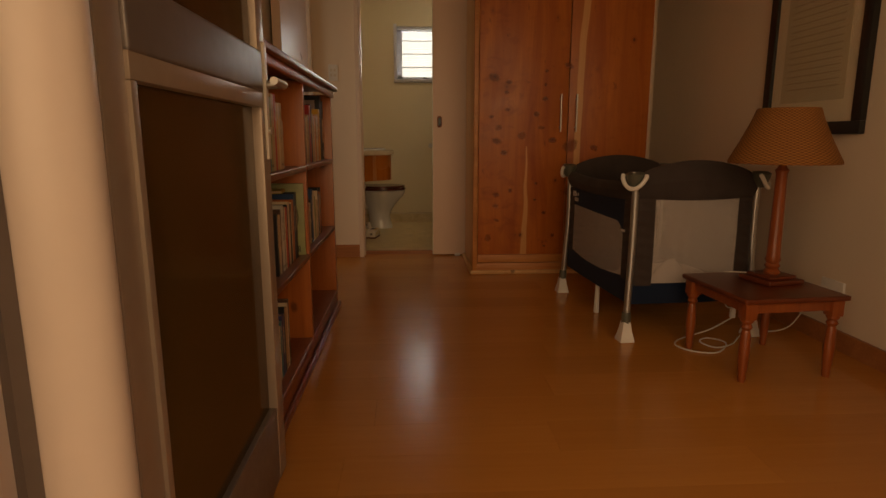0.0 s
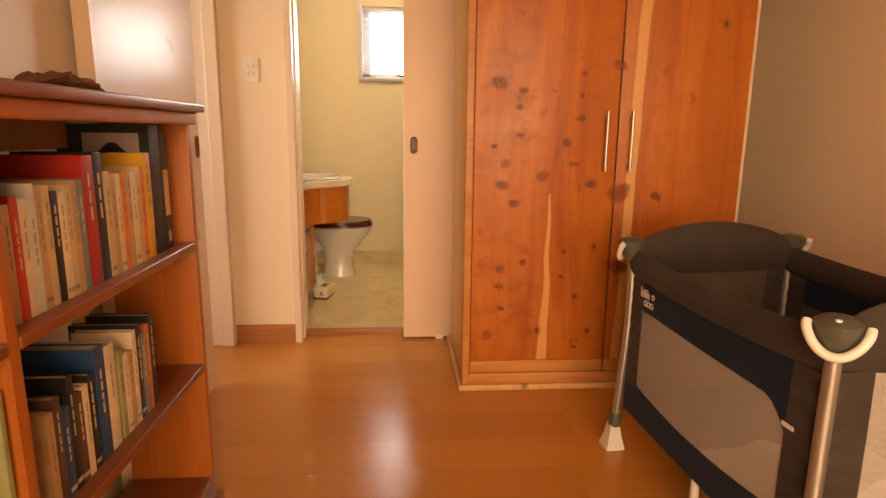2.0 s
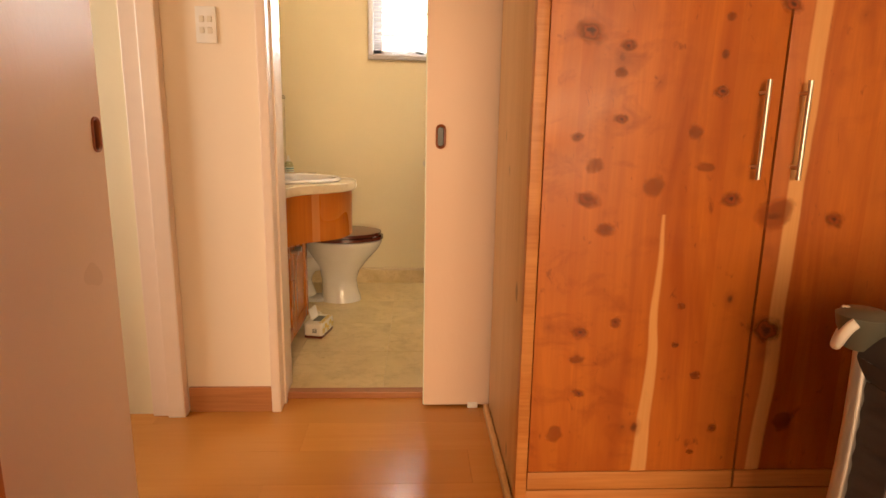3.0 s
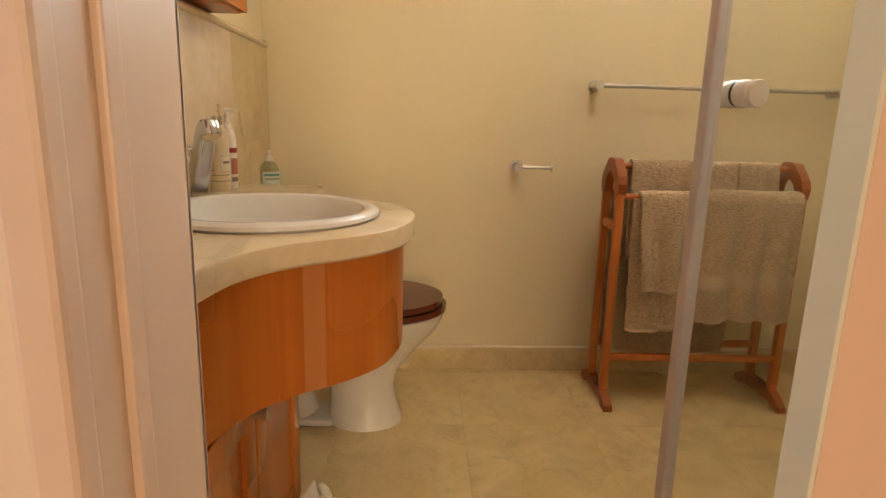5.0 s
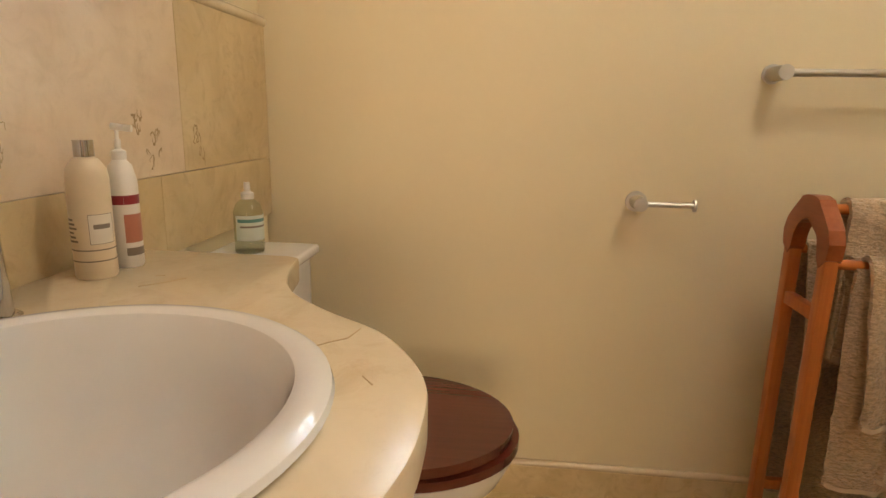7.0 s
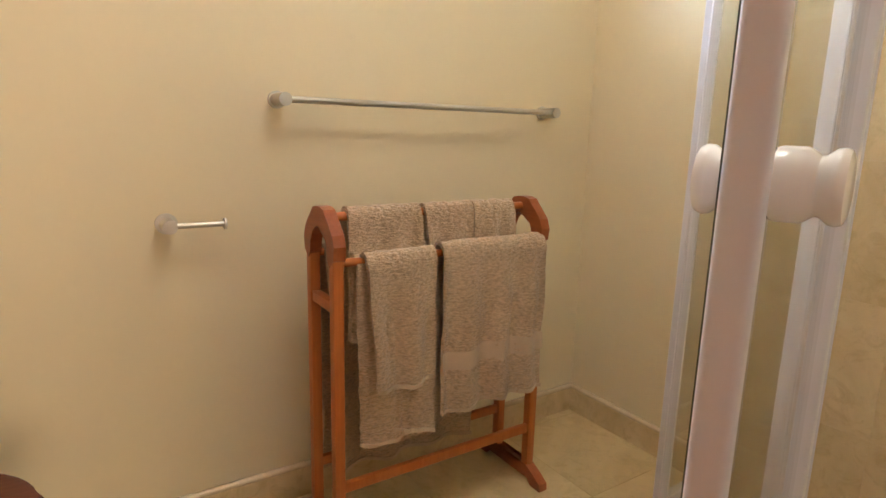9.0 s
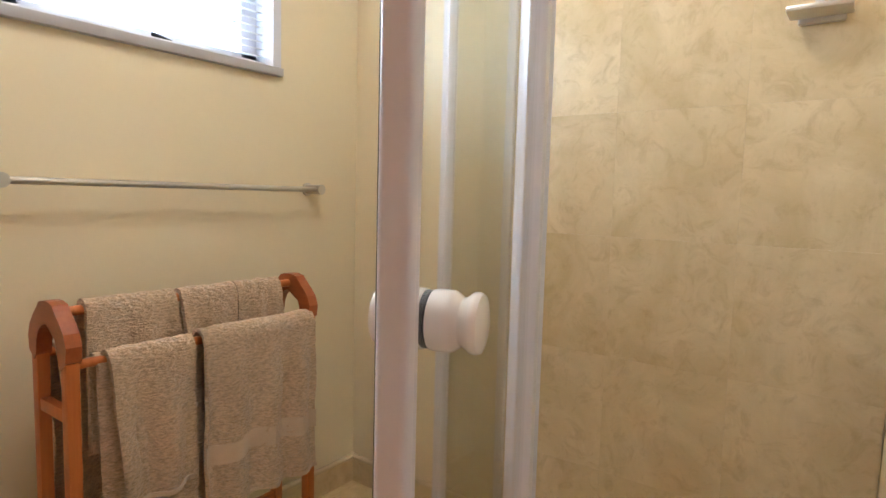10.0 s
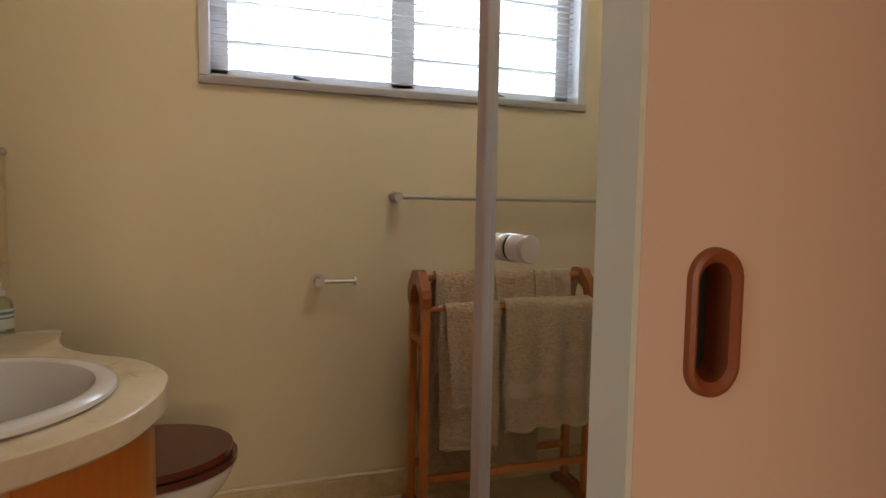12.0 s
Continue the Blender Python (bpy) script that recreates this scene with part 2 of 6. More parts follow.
def smoked():
    """Brown smoked glass: dim see-through pane mixed with an opaque mottled brown."""
    m = Mat("smoked_glass", 0.10)
    m.color(m.mix(m.span(m.noise(3, 5), 0.3, 0.7), (0.098, 0.056, 0.016), (0.130, 0.076, 0.024)))
    tr, mx = m.n("ShaderNodeBsdfTransparent"), m.n("ShaderNodeMixShader")
    tr.inputs[0].default_value = (0.22, 0.16, 0.09, 1)
    mx.inputs[0].default_value = 0.35
    m.link(m.p.outputs[0], mx.inputs[1])
    m.link(tr.outputs[0], mx.inputs[2])
    m.link(mx.outputs[0], m.t.nodes["Material Output"].inputs[0])
    return m.m


def slat():
    """Thin white blind slat that lets some daylight through."""
    m = Mat("white_blind_slat", 0.5)
    m.color((0.80, 0.79, 0.76))
    tl, mx = m.n("ShaderNodeBsdfTranslucent"), m.n("ShaderNodeMixShader")
    tl.inputs[0].default_value = (0.80, 0.79, 0.76, 1)
    mx.inputs[0].default_value = 0.45
    m.link(m.p.outputs[0], mx.inputs[1])
    m.link(tl.outputs[0], mx.inputs[2])
    m.link(mx.outputs[0], m.t.nodes["Material Output"].inputs[0])
    return m.m


def glowing(name, c, strength):
    m = Mat(name)
    m.color(c)
    m.p.inputs["Emission Color"].default_value = (*c, 1)
    m.p.inputs["Emission Strength"].default_value = strength
    return m.m


M_WALL = painted("cream_wall_paint", (0.80, 0.67, 0.52), 0.50)
M_BWALL = painted("bathroom_wall_paint", (0.77, 0.67, 0.45), 0.50)
M_CEIL = painted("ceiling_paint", (0.78, 0.72, 0.62), 0.8)
M_TRIM = plain("cream_gloss_trim", (0.76, 0.61, 0.49), 0.34, wear=0.03, even=True)
M_DOOR = rolled("pale_gloss_door", (0.74, 0.55, 0.41))
M_WHITE = plain("white_aluminium", (0.68, 0.68, 0.74), 0.34, wear=0.02, even=True)
M_ALU = plain("anodised_door_frame", (0.40, 0.31, 0.23), 0.34, 0.35)
M_DARKALU = plain("grey_door_rail", (0.20, 0.165, 0.14), 0.38, 0.4)
# white gloss with its dark reflections put into a greyer base colour
M_JAMB = plain("reflection_grey_gloss", (0.60, 0.57, 0.53), 0.52, wear=0.03, even=True)
# pale green stands for window light falling on the door edge
M_EDGE = plain("window_lit_gloss", (0.70, 0.70, 0.56), 0.35, wear=0.04, even=True)
M_SKIRT = wood("skirting_wood", (0.30, 0.11, 0.04), (0.46, 0.19, 0.07), 0.38, 0)
M_FLOOR = wood("laminate", (0.53, 0.215, 0.046), (0.59, 0.255, 0.060), 0.20, 0, 26, 0.16, gloss=0.36, uneven=0.30)
M_SHELF = wood("stained_pine", (0.33, 0.085, 0.014), (0.52, 0.16, 0.030), 0.32, 2, 46, 0.1, True)
M_SHELFH = wood("stained_pine_boards", (0.17, 0.042, 0.013), (0.27, 0.075, 0.022), 0.30, 1, 46, 0.1, False)
M_CEDAR = knotty()
M_CEDARH = wood("cedar_rail", (0.42, 0.14, 0.03), (0.62, 0.27, 0.08), 0.42, 0, 50)
M_CEDARS = wood("cedar_side", (0.56, 0.29, 0.10), (0.74, 0.46, 0.20), 0.42, 2, 40, 0.1, True)
M_TABLE = wood("red_stained_wood", (0.085, 0.017, 0.006), (0.15, 0.033, 0.010), 0.30, 0, 50)
M_TLEG = wood("red_stained_leg", (0.20, 0.045, 0.012), (0.32, 0.085, 0.022), 0.30, 2, 50)
M_VENEER = wood("cherry_veneer", (0.40, 0.105, 0.010), (0.53, 0.172, 0.020), 0.26, 2, 30)
M_VPALE = wood("pale_cherry_strip", (0.46, 0.17, 0.045), (0.58, 0.25, 0.070), 0.30, 2, 30)
M_RACK = wood("rack_pine", (0.42, 0.115, 0.020), (0.57, 0.19, 0.040), 0.35, 2, 50)
M_MAHOG = wood("mahogany", (0.085, 0.019, 0.011), (0.120, 0.026, 0.015), 0.16, 0, 50, gloss=0.6)
M_PULL = wood("pull_wood", (0.20, 0.05, 0.014), (0.30, 0.085, 0.022), 0.4, 2, 50)
M_STEEL = plain("brushed_steel", (0.60, 0.57, 0.52), 0.38, 1.0, wear=0.02, even=True)
M_CHROME = plain("chrome", (0.58, 0.57, 0.56), 0.06, 1.0)
M_CERAMIC = plain("white_ceramic", (0.70, 0.68, 0.645), 0.08, 0.0, 0.6, 0.03)
M_PLASTIC = plain("white_plastic", (0.78, 0.74, 0.68), 0.30)
M_OFFWHITE = plain("offwhite_plastic", (0.70, 0.62, 0.50), 0.35)
M_GREY = cloth("charcoal_fabric", (0.062, 0.047, 0.042), 700, 0.85, 0.04)
M_NAVY = cloth("navy_fabric", (0.010, 0.020, 0.048), 700, 0.85, 0.04)
M_NET = netting()
# solid cloth used in place of netting on the cot's two far sides
M_FARCLOTH = cloth("brown_grey_cloth", (0.115, 0.078, 0.060), 700, 0.85, 0.04)
M_TUBE = plain("silver_tube", (0.46, 0.44, 0.41), 0.32, 0.8)
M_CAPGREY = plain("grey_green_plastic", (0.085, 0.085, 0.065), 0.4)
M_BEDDING = cloth("pale_bedding", (0.62, 0.57, 0.52), 500)
M_TOWEL = cloth("taupe_towelling", (0.60, 0.435, 0.275), 300, 0.95, 0.3, 150)
M_BAND = cloth("towel_woven_band", (0.72, 0.55, 0.38), 900, 0.9)
M_BLACK = plain("black_frame", (0.012, 0.011, 0.010), 0.35)
M_MOUNT = painted("mount_board", (0.74, 0.63, 0.48), 0.8, 0.04, 0.05)
M_PRINT = painted("faded_print", (0.58, 0.49, 0.35), 0.8, 0.16, 0.05, 30)
M_INK = plain("faint_ink", (0.36, 0.29, 0.20), 0.8)
M_COUNTER = stone("cream_marble", (0.62, 0.51, 0.34), (0.73, 0.62, 0.44), (0.44, 0.31, 0.16), 0.16, 4.0, 0.55, 0.0)
M_TILE = stone("travertine_floor", (0.57, 0.43, 0.21), (0.72, 0.57, 0.31), (0.34, 0.23, 0.08), 0.32, 3.2, 0.70, 0.05, 0.42)
M_WTILE = stone("travertine_wall", (0.55, 0.42, 0.215), (0.74, 0.60, 0.365), (0.36, 0.24, 0.10), 0.30, 4.5, 0.75, 0.07)
M_WPALE = stone("pale_travertine_wall", (0.66, 0.52, 0.36), (0.78, 0.65, 0.49), (0.50, 0.37, 0.22), 0.30, 5.0, 0.55, 0.03)
M_GROUT = painted("grout", (0.46, 0.34, 0.19), 0.9)
M_GLASS = glass("clear_glass", (0.975, 0.985, 0.97), 0.02, 0.035)
M_SMOKE = smoked()
M_SEAL = plain("black_seal", (0.01, 0.01, 0.01), 0.5)
M_SLAT = slat()
M_LAMPGLOW = glowing("opal_lamp_glass", (1.0, 0.84, 0.60), 6.0)
M_ROCK = stone("rough_brown_wood", (0.10, 0.04, 0.018), (0.20, 0.085, 0.035), (0.03, 0.014, 0.008), 0.8, 14, 0.6)
M_CABLE = plain("white_cable", (0.66, 0.60, 0.52), 0.4)
M_LAWN = painted("dry_grass_ground", (0.10, 0.11, 0.045), 0.95, 0.4, 0.6, 30)
M_PLASTER = painted("outside_plaster", (0.62, 0.52, 0.42), 0.8)


def wicker():
    m = Mat("woven_rush", 0.75, spec=0.3)
    co = m.scaled((1, 1, 1))
    bands = m.math("SINE", m.math("MULTIPLY", m.axis(2), 620))
    ribs = m.math("SINE", m.math("MULTIPLY", m.math("ARCTAN2", m.axis(1), m.axis(0)), 44))
    weave = m.math("ADD", m.math("MULTIPLY", m.math("MULTIPLY", bands, ribs), 0.5), 0.5)
    c = m.mix(weave, (0.10, 0.032, 0.008), (0.44, 0.18, 0.045))
    m.color(m.mix(m.span(m.noise(60, 4), 0.3, 0.7, 0, 0.25), c, (0.28, 0.12, 0.03)))
    m.bump(weave, 0.8, 0.004)
    return m.m


M_WICKER = wicker()


def knot_wood():
    """A knot in a disc of unit radius: small dark heart, faint ring, reddish halo that fades into the board."""
    m = Mat("cedar_knot", 0.42)
    rnd = m.random()
    shifted = m.n("ShaderNodeVectorMath", operation="ADD")
    m.link(m.co, shifted.inputs[0])
    comb = m.n("ShaderNodeCombineXYZ")
    m.link(m.math("MULTIPLY", rnd, 40), comb.inputs[0])
    m.link(m.math("MULTIPLY", rnd, 23), comb.inputs[2])
    m.link(comb.outputs[0], shifted.inputs[1])
    co = shifted.outputs[0]
    x = m.math("ADD", m.axis(0), m.math("MULTIPLY", m.math("SUBTRACT", m.noise(1.1, 2, co), 0.5), 0.9))
    z = m.math("ADD", m.axis(2), m.math("MULTIPLY", m.math("SUBTRACT", m.noise(1.3, 2, m.scaled((1, 3, 1), co)), 0.5), 0.7))
    r = m.math("SQRT", m.math("ADD", m.math("MULTIPLY", x, x), m.math("MULTIPLY", z, z)))
    r = m.math("ADD", r, m.math("MULTIPLY", m.math("SUBTRACT", m.noise(5.5, 5, co), 0.5), 0.30))
    grain = m.noise(30, 3, m.scaled((1, 1, 0.10)))
    halo = m.mix(grain, (0.30, 0.058, 0.010), (0.42, 0.098, 0.016))
    c = m.mix(m.span(r, 0.10, 0.34), (0.085, 0.020, 0.007), halo)
    c = m.mix(m.span(m.math("ABSOLUTE", m.math("SUBTRACT", r, 0.40)), 0.0, 0.10, 0.55, 0.0), c, (0.14, 0.030, 0.008))
    m.color(c)
    tr, mx = m.n("ShaderNodeBsdfTransparent"), m.n("ShaderNodeMixShader")
    clear = m.span(r, 0.22, 0.86)
    m.link(m.math("MAXIMUM", clear, m.span(m.math("FRACT", m.math("MULTIPLY", rnd, 17)), 0, 1, 0.05, 0.65)), mx.inputs[0])
    m.link(m.p.outputs[0], mx.inputs[1])
    m.link(tr.outputs[0], mx.inputs[2])
    m.link(mx.outputs[0], m.t.nodes["Material Output"].inputs[0])
    return m.m


M_KNOT = knot_wood()
M_HAZE = glowing("bright_hazy_sky", (1.0, 0.98, 0.95), 5.0)
M_SILL = plain("grey_sill", (0.42, 0.40, 0.40), 0.35)
M_ARCH = wood("darker_rack_pine", (0.26, 0.065, 0.016), (0.38, 0.105, 0.026), 0.33, 1, 50)
M_CARVE = plain("carved_line", (0.48, 0.35, 0.19), 0.7)

# ---------- mesh helpers ----------


def mesh_of(bm, name, material, smooth=False):
    bmesh.ops.recalc_face_normals(bm, faces=bm.faces)
    me = bpy.data.meshes.new(name)
    bm.to_mesh(me)
    bm.free()
    me.materials.append(material)
    if smooth:
        me.polygons.foreach_set("use_smooth", [True] * len(me.polygons))
        me.set_sharp_from_angle(angle=radians(38))
    return me


def part(name, bm, material, parent=None, label="", smooth=True, at=None):
    """Links a bmesh as one mesh object, under a thing or a part if one is given."""
    ob = new(name, mesh_of(bm, name, material, smooth))
    ob.parent = parent
    if at is not None:
        ob.matrix_basis = at
    return tagged(ob, label)


def thing(name, label, category, at=None, group=""):
    ob = new(name)
    ob.empty_display_size = 0.1
    if at is not None:
        ob.matrix_basis = at
    return tagged(ob, label, category, group)


def merged(*bms):
    out = bmesh.new()
    for bm in bms:
        me = bpy.data.meshes.new("tmp")
        bm.to_mesh(me)
        bm.free()
        out.from_mesh(me)
        bpy.data.meshes.remove(me)
    return out


def box(x0, x1, y0, y1, z0, z1, bevel=0.0, segments=2):
    bm = bmesh.new()
    bmesh.ops.create_cube(bm, size=1)
    for v in bm.verts:
        v.co = (x0 + (v.co.x + 0.5) * (x1 - x0), y0 + (v.co.y + 0.5) * (y1 - y0), z0 + (v.co.z + 0.5) * (z1 - z0))
    if bevel:
        bmesh.ops.bevel(bm, geom=bm.edges[:], offset=bevel, segments=segments, profile=0.6, affect="EDGES")
    return bm


def moved(bm, m):
    bm.transform(m)
    return bm


def tube(points, radius, sides=12, caps=True):
    """A round tube along points; radius may be one number or one for each point."""
    bm = bmesh.new()
    pts = [Vector(p) for p in points]
    rings = []
    side = None
    for i, p in enumerate(pts):
        way = (pts[min(i + 1, len(pts) - 1)] - pts[max(i - 1, 0)]).normalized()
        if side is None:
            side = way.orthogonal().normalized()
        side = (side - way * side.dot(way)).normalized()
        up = way.cross(side)
        r = radius[i] if isinstance(radius, (list, tuple)) else radius
        rings.append([bm.verts.new(p + r * (math.cos(a) * side + math.sin(a) * up))
                      for a in (2 * math.pi * k / sides for k in range(sides))])
    for a, b in zip(rings, rings[1:]):
        for k in range(sides):
            bm.faces.new((a[k], a[(k + 1) % sides], b[(k + 1) % sides], b[k]))
    if caps:
        bm.faces.new(rings[0][::-1])
        bm.faces.new(rings[-1])
    return bm


def smooth_line(points, steps=8, closed=False):
    """Catmull-Rom points through the given ones."""
    p = [Vector(v) for v in points]
    n = len(p)
    out = []
    for i in range(n if closed else n - 1):
        if closed:
            a, b, c, d = p[i - 1], p[i], p[(i + 1) % n], p[(i + 2) % n]
        else:
            a, b, c, d = p[max(i - 1, 0)], p[i], p[i + 1], p[min(i + 2, n - 1)]
        for k in range(steps):
            t = k / steps
            out.append(0.5 * (2 * b + (c - a) * t + (2 * a - 5 * b + 4 * c - d) * t * t + (3 * b - a - 3 * c + d) * t ** 3))
    if not closed:
        out.append(p[-1])
    return out


def lathe(profile, sides=32, sx=1.0, sy=1.0):
    """Turns (radius, height) pairs about the z axis."""
    bm = bmesh.new()
    rings = []
    for r, z in profile:
        if r < 1e-5:
            rings.append([bm.verts.new((0, 0, z))])
        else:
            rings.append([bm.verts.new((r * sx * math.cos(2 * math.pi * k / sides), r * sy * math.sin(2 * math.pi * k / sides), z)) for k in range(sides)])
    for a, b in zip(rings, rings[1:]):
        for k in range(sides):
            q = [a[k % len(a)], a[(k + 1) % len(a)], b[(k + 1) % len(b)], b[k % len(b)]]
            q = [v for i, v in enumerate(q) if v not in q[:i]]
            if len(q) > 2:
                bm.faces.new(q)
    return bm


def sheet(fn, nu, nv, thick=0.0):
    """A surface fn(u, v) for u and v from 0 to 1, with a uv map, thickened backwards if asked."""
    bm = bmesh.new()
    uvl = bm.loops.layers.uv.new("uv")
    grid = [[bm.verts.new(fn(i / nu, j / nv)) for j in range(nv + 1)] for i in range(nu + 1)]
    for i in range(nu):
        for j in range(nv):
            f = bm.faces.new((grid[i][j], grid[i + 1][j], grid[i + 1][j + 1], grid[i][j + 1]))
            for loop, (a, b) in zip(f.loops, ((i, j), (i + 1, j), (i + 1, j + 1), (i, j + 1))):
                loop[uvl].uv = (a / nu, b / nv)
    if thick:
        bmesh.ops.recalc_face_normals(bm, faces=bm.faces)
        bmesh.ops.solidify(bm, geom=bm.faces[:], thickness=thick)
    return bm


def prism(outline, z0, z1, bevel=0.0):
    """A flat outline of (x, y) raised from z0 to z1."""
    bm = bmesh.new()
    low = [bm.verts.new((p[0], p[1], z0)) for p in outline]
    top = [bm.verts.new((p[0], p[1], z1)) for p in outline]
    n = len(outline)
    bm.faces.new(low[::-1])
    cap = bm.faces.new(top)
    for k in range(n):
        bm.faces.new((low[k], low[(k + 1) % n], top[(k + 1) % n], top[k]))
    if bevel:
        bmesh.ops.bevel(bm, geom=list(cap.edges), offset=bevel, segments=3, profile=0.6, affect="EDGES")
    return bm


def structure(name, bm, material, label, category, parent=None, smooth=False):
    ob = part(name, bm, material, parent, "", smooth)
    return tagged(ob, label, category, kind="structure")


ID = Matrix.Identity(4)

# ---------- large structure ----------
CEIL = 2.50
BF = 0.02          # bathroom floor level
YB = 5.94          # bathroom window wall
XL, XR = -0.10, 2.50
BXL, BXR = -0.105, 2.225
YP0, YP1 = 4.115, 4.31   # partition
YE0, YE1 = -0.02, 0.29    # entrance wall

floor = structure("floor", box(-1.6, 2.6, 0.0, YP1 - 0.04, -0.12, -0.006), M_GROUT, "warm brown laminate board floor of the bedroom", "floor")
structure("floor_bathroom", box(-0.3, 2.5, YP1 - 0.04, 6.2, -0.12, BF - 0.006), M_GROUT, "cream travertine tiled bathroom floor", "floor")
structure("threshold", box(0.25, 0.96, YP1 - 0.10, YP1 - 0.055, -0.005, BF + 0.006, 0.004),
          M_SKIRT, "brown wooden threshold strip between laminate and tiles", "threshold")
structure("ceiling", box(-1.6, 2.7, -0.05, 6.2, CEIL, CEIL + 0.1), M_CEIL, "plain off-white painted ceiling", "ceiling")
structure("ground", box(-40, 40, -40, 40, -0.40, -0.13), M_LAWN, "dry garden ground outside the house", "ground")
structure("porch_floor", box(-1.4, 2.6, -2.4, 0.0, -0.129, -0.02), M_PLASTER, "plain screed porch floor outside the entrance", "floor")

# bedroom walls
structure("wall_east", box(XR, XR + 0.12, -0.05, YP1, -0.12, CEIL), M_WALL, "cream painted bedroom wall with a framed print", "wall")
structure("wall_west", merged(box(XL - 0.11, XL, YE1, 3.02, -0.12, CEIL), box(XL - 0.11, XL, 3.02, 4.09, 2.04, CEIL)), M_WALL,
          "cream painted bedroom wall behind the bookcase", "wall")
structure("wall_entrance", merged(box(2.08, XR, YE0, YE1, -0.12, CEIL), box(-1.6, 0.20, YE0, YE1, -0.12, CEIL), box(0.20, 2.08, YE0, YE1, 2.08, CEIL)),
          M_WALL, "cream wall with a wide entrance doorway", "wall")
# unseen opening added in the far wall, where the passage fill lamp stands
structure("wall_passage", merged(box(-1.6, -1.5, YE1, 2.9, -0.12, CEIL), box(-1.6, -1.5, 3.7, 4.09, -0.12, CEIL), box(-1.6, -1.5, 2.9, 3.7, -0.12, 1.0), box(-1.6, -1.5, 2.9, 3.7, 2.0, CEIL), box(-1.6, XL, 4.09, 4.31, -0.12, CEIL)), M_BWALL,
          "pale wall of the passage beyond the sliding door", "wall")
# partition between bedroom and bathroom
structure("wall_partition", merged(box(XL, 0.215, YP0, YP1, -0.12, CEIL), box(0.985, XR, YP0 + 0.06, YP1, -0.12, CEIL), box(0.215, 0.985, YP0 + 0.06, YP1, 2.05, CEIL)),
          M_WALL, "cream painted partition wall with the bathroom doorway", "wall")
# bathroom walls
structure("wall_bathroom_west", box(BXL - 0.1, BXL, YP1, YB, -0.12, CEIL), M_BWALL, "pale yellow painted bathroom wall above the stone splashback", "wall")
structure("wall_bathroom_east", box(BXR, BXR + 0.1, YP1, YB, -0.12, CEIL), M_BWALL, "pale yellow painted bathroom wall", "wall")
WX0, WX1, WZ0, WZ1 = 0.475, 1.845, 1.515, 2.05
structure("wall_north", merged(box(-0.3, WX0, YB, YB + 0.14, -0.12, CEIL), box(WX1, 2.4, YB, YB + 0.14, -0.12, CEIL),
                               box(WX0, WX1, YB, YB + 0.14, -0.12, WZ0), box(WX0, WX1, YB, YB + 0.14, WZ1, CEIL)),
          M_BWALL, "pale yellow painted bathroom wall with a wide window", "wall")

# skirtings
structure("baseboard", box(XR - 0.018, XR, YE1, 3.4, 0.0, 0.085, 0.004), M_SKIRT, "reddish wooden skirting board along the bedroom wall", "skirting")
structure("baseboard_partition", box(-0.092, 0.215, YP0 - 0.014, YP0, 0.0, 0.098, 0.003), M_SKIRT, "reddish wooden skirting board beside the doorway", "skirting")


def stone_skirt(name, x0, x1, y0, y1):
    ob = structure(name, box(x0, x1, y0, y1, BF - 0.004, 0.108, 0.003), M_WTILE, "cream stone skirting with a rounded bead on top", "skirting")
    along = x1 - x0 > y1 - y0
    ends = ((x0, (y0 + y1) / 2, 0.113), (x1, (y0 + y1) / 2, 0.113)) if along else (((x0 + x1) / 2, y0, 0.113), ((x0 + x1) / 2, y1, 0.113))
    part("bead", tube(ends, 0.010, 10), M_COUNTER, ob)


stone_skirt("trim_skirting_north", BXL, BXR, YB - 0.018, YB)
stone_skirt("trim_skirting_east", BXR - 0.018, BXR, 5.30, YB - 0.018)

# doorway of the bathroom: jambs
jl = structure("door_frame_bathroom", merged(box(0.215, 0.250, YP0 - 0.022, YP0 + 0.006, 0, 2.08, 0.006), box(0.217, 0.247, YP0 + 0.004, YP1 + 0.012, 0, 2.06, 0.004),
                                             box(0.240, 0.255, YP0 + 0.05, YP0 + 0.075, 0, 2.06, 0.003), box(0.195, 0.247, YP1 - 0.004, YP1 + 0.012, 0, 2.08, 0.006)),
               M_TRIM, "cream gloss painted door jamb with stepped mouldings", "door frame")
structure("door_frame_bathroom_east", merged(box(0.974, 0.992, YP0 + 0.055, YP1 - 0.013, 0, 2.06, 0.004), box(0.992, 1.030, YP1 - 0.012, YP1 + 0.004, 0, 2.08, 0.004)),
          M_JAMB, "gloss door jamb greyed for its dark reflections, rounded edge", "door frame")
structure("door_frame_passage", merged(box(XL - 0.055, XL + 0.008, 4.055, 4.10, 0, 2.08, 0.006), box(XL - 0.115, XL - 0.05, 4.07, 4.10, 0, 2.06, 0.004),
                                       box(XL - 0.11, XL + 0.004, 3.02, 3.05, 0, 2.06, 0.004)),
          M_TRIM, "cream painted frame of the passage doorway", "door frame")


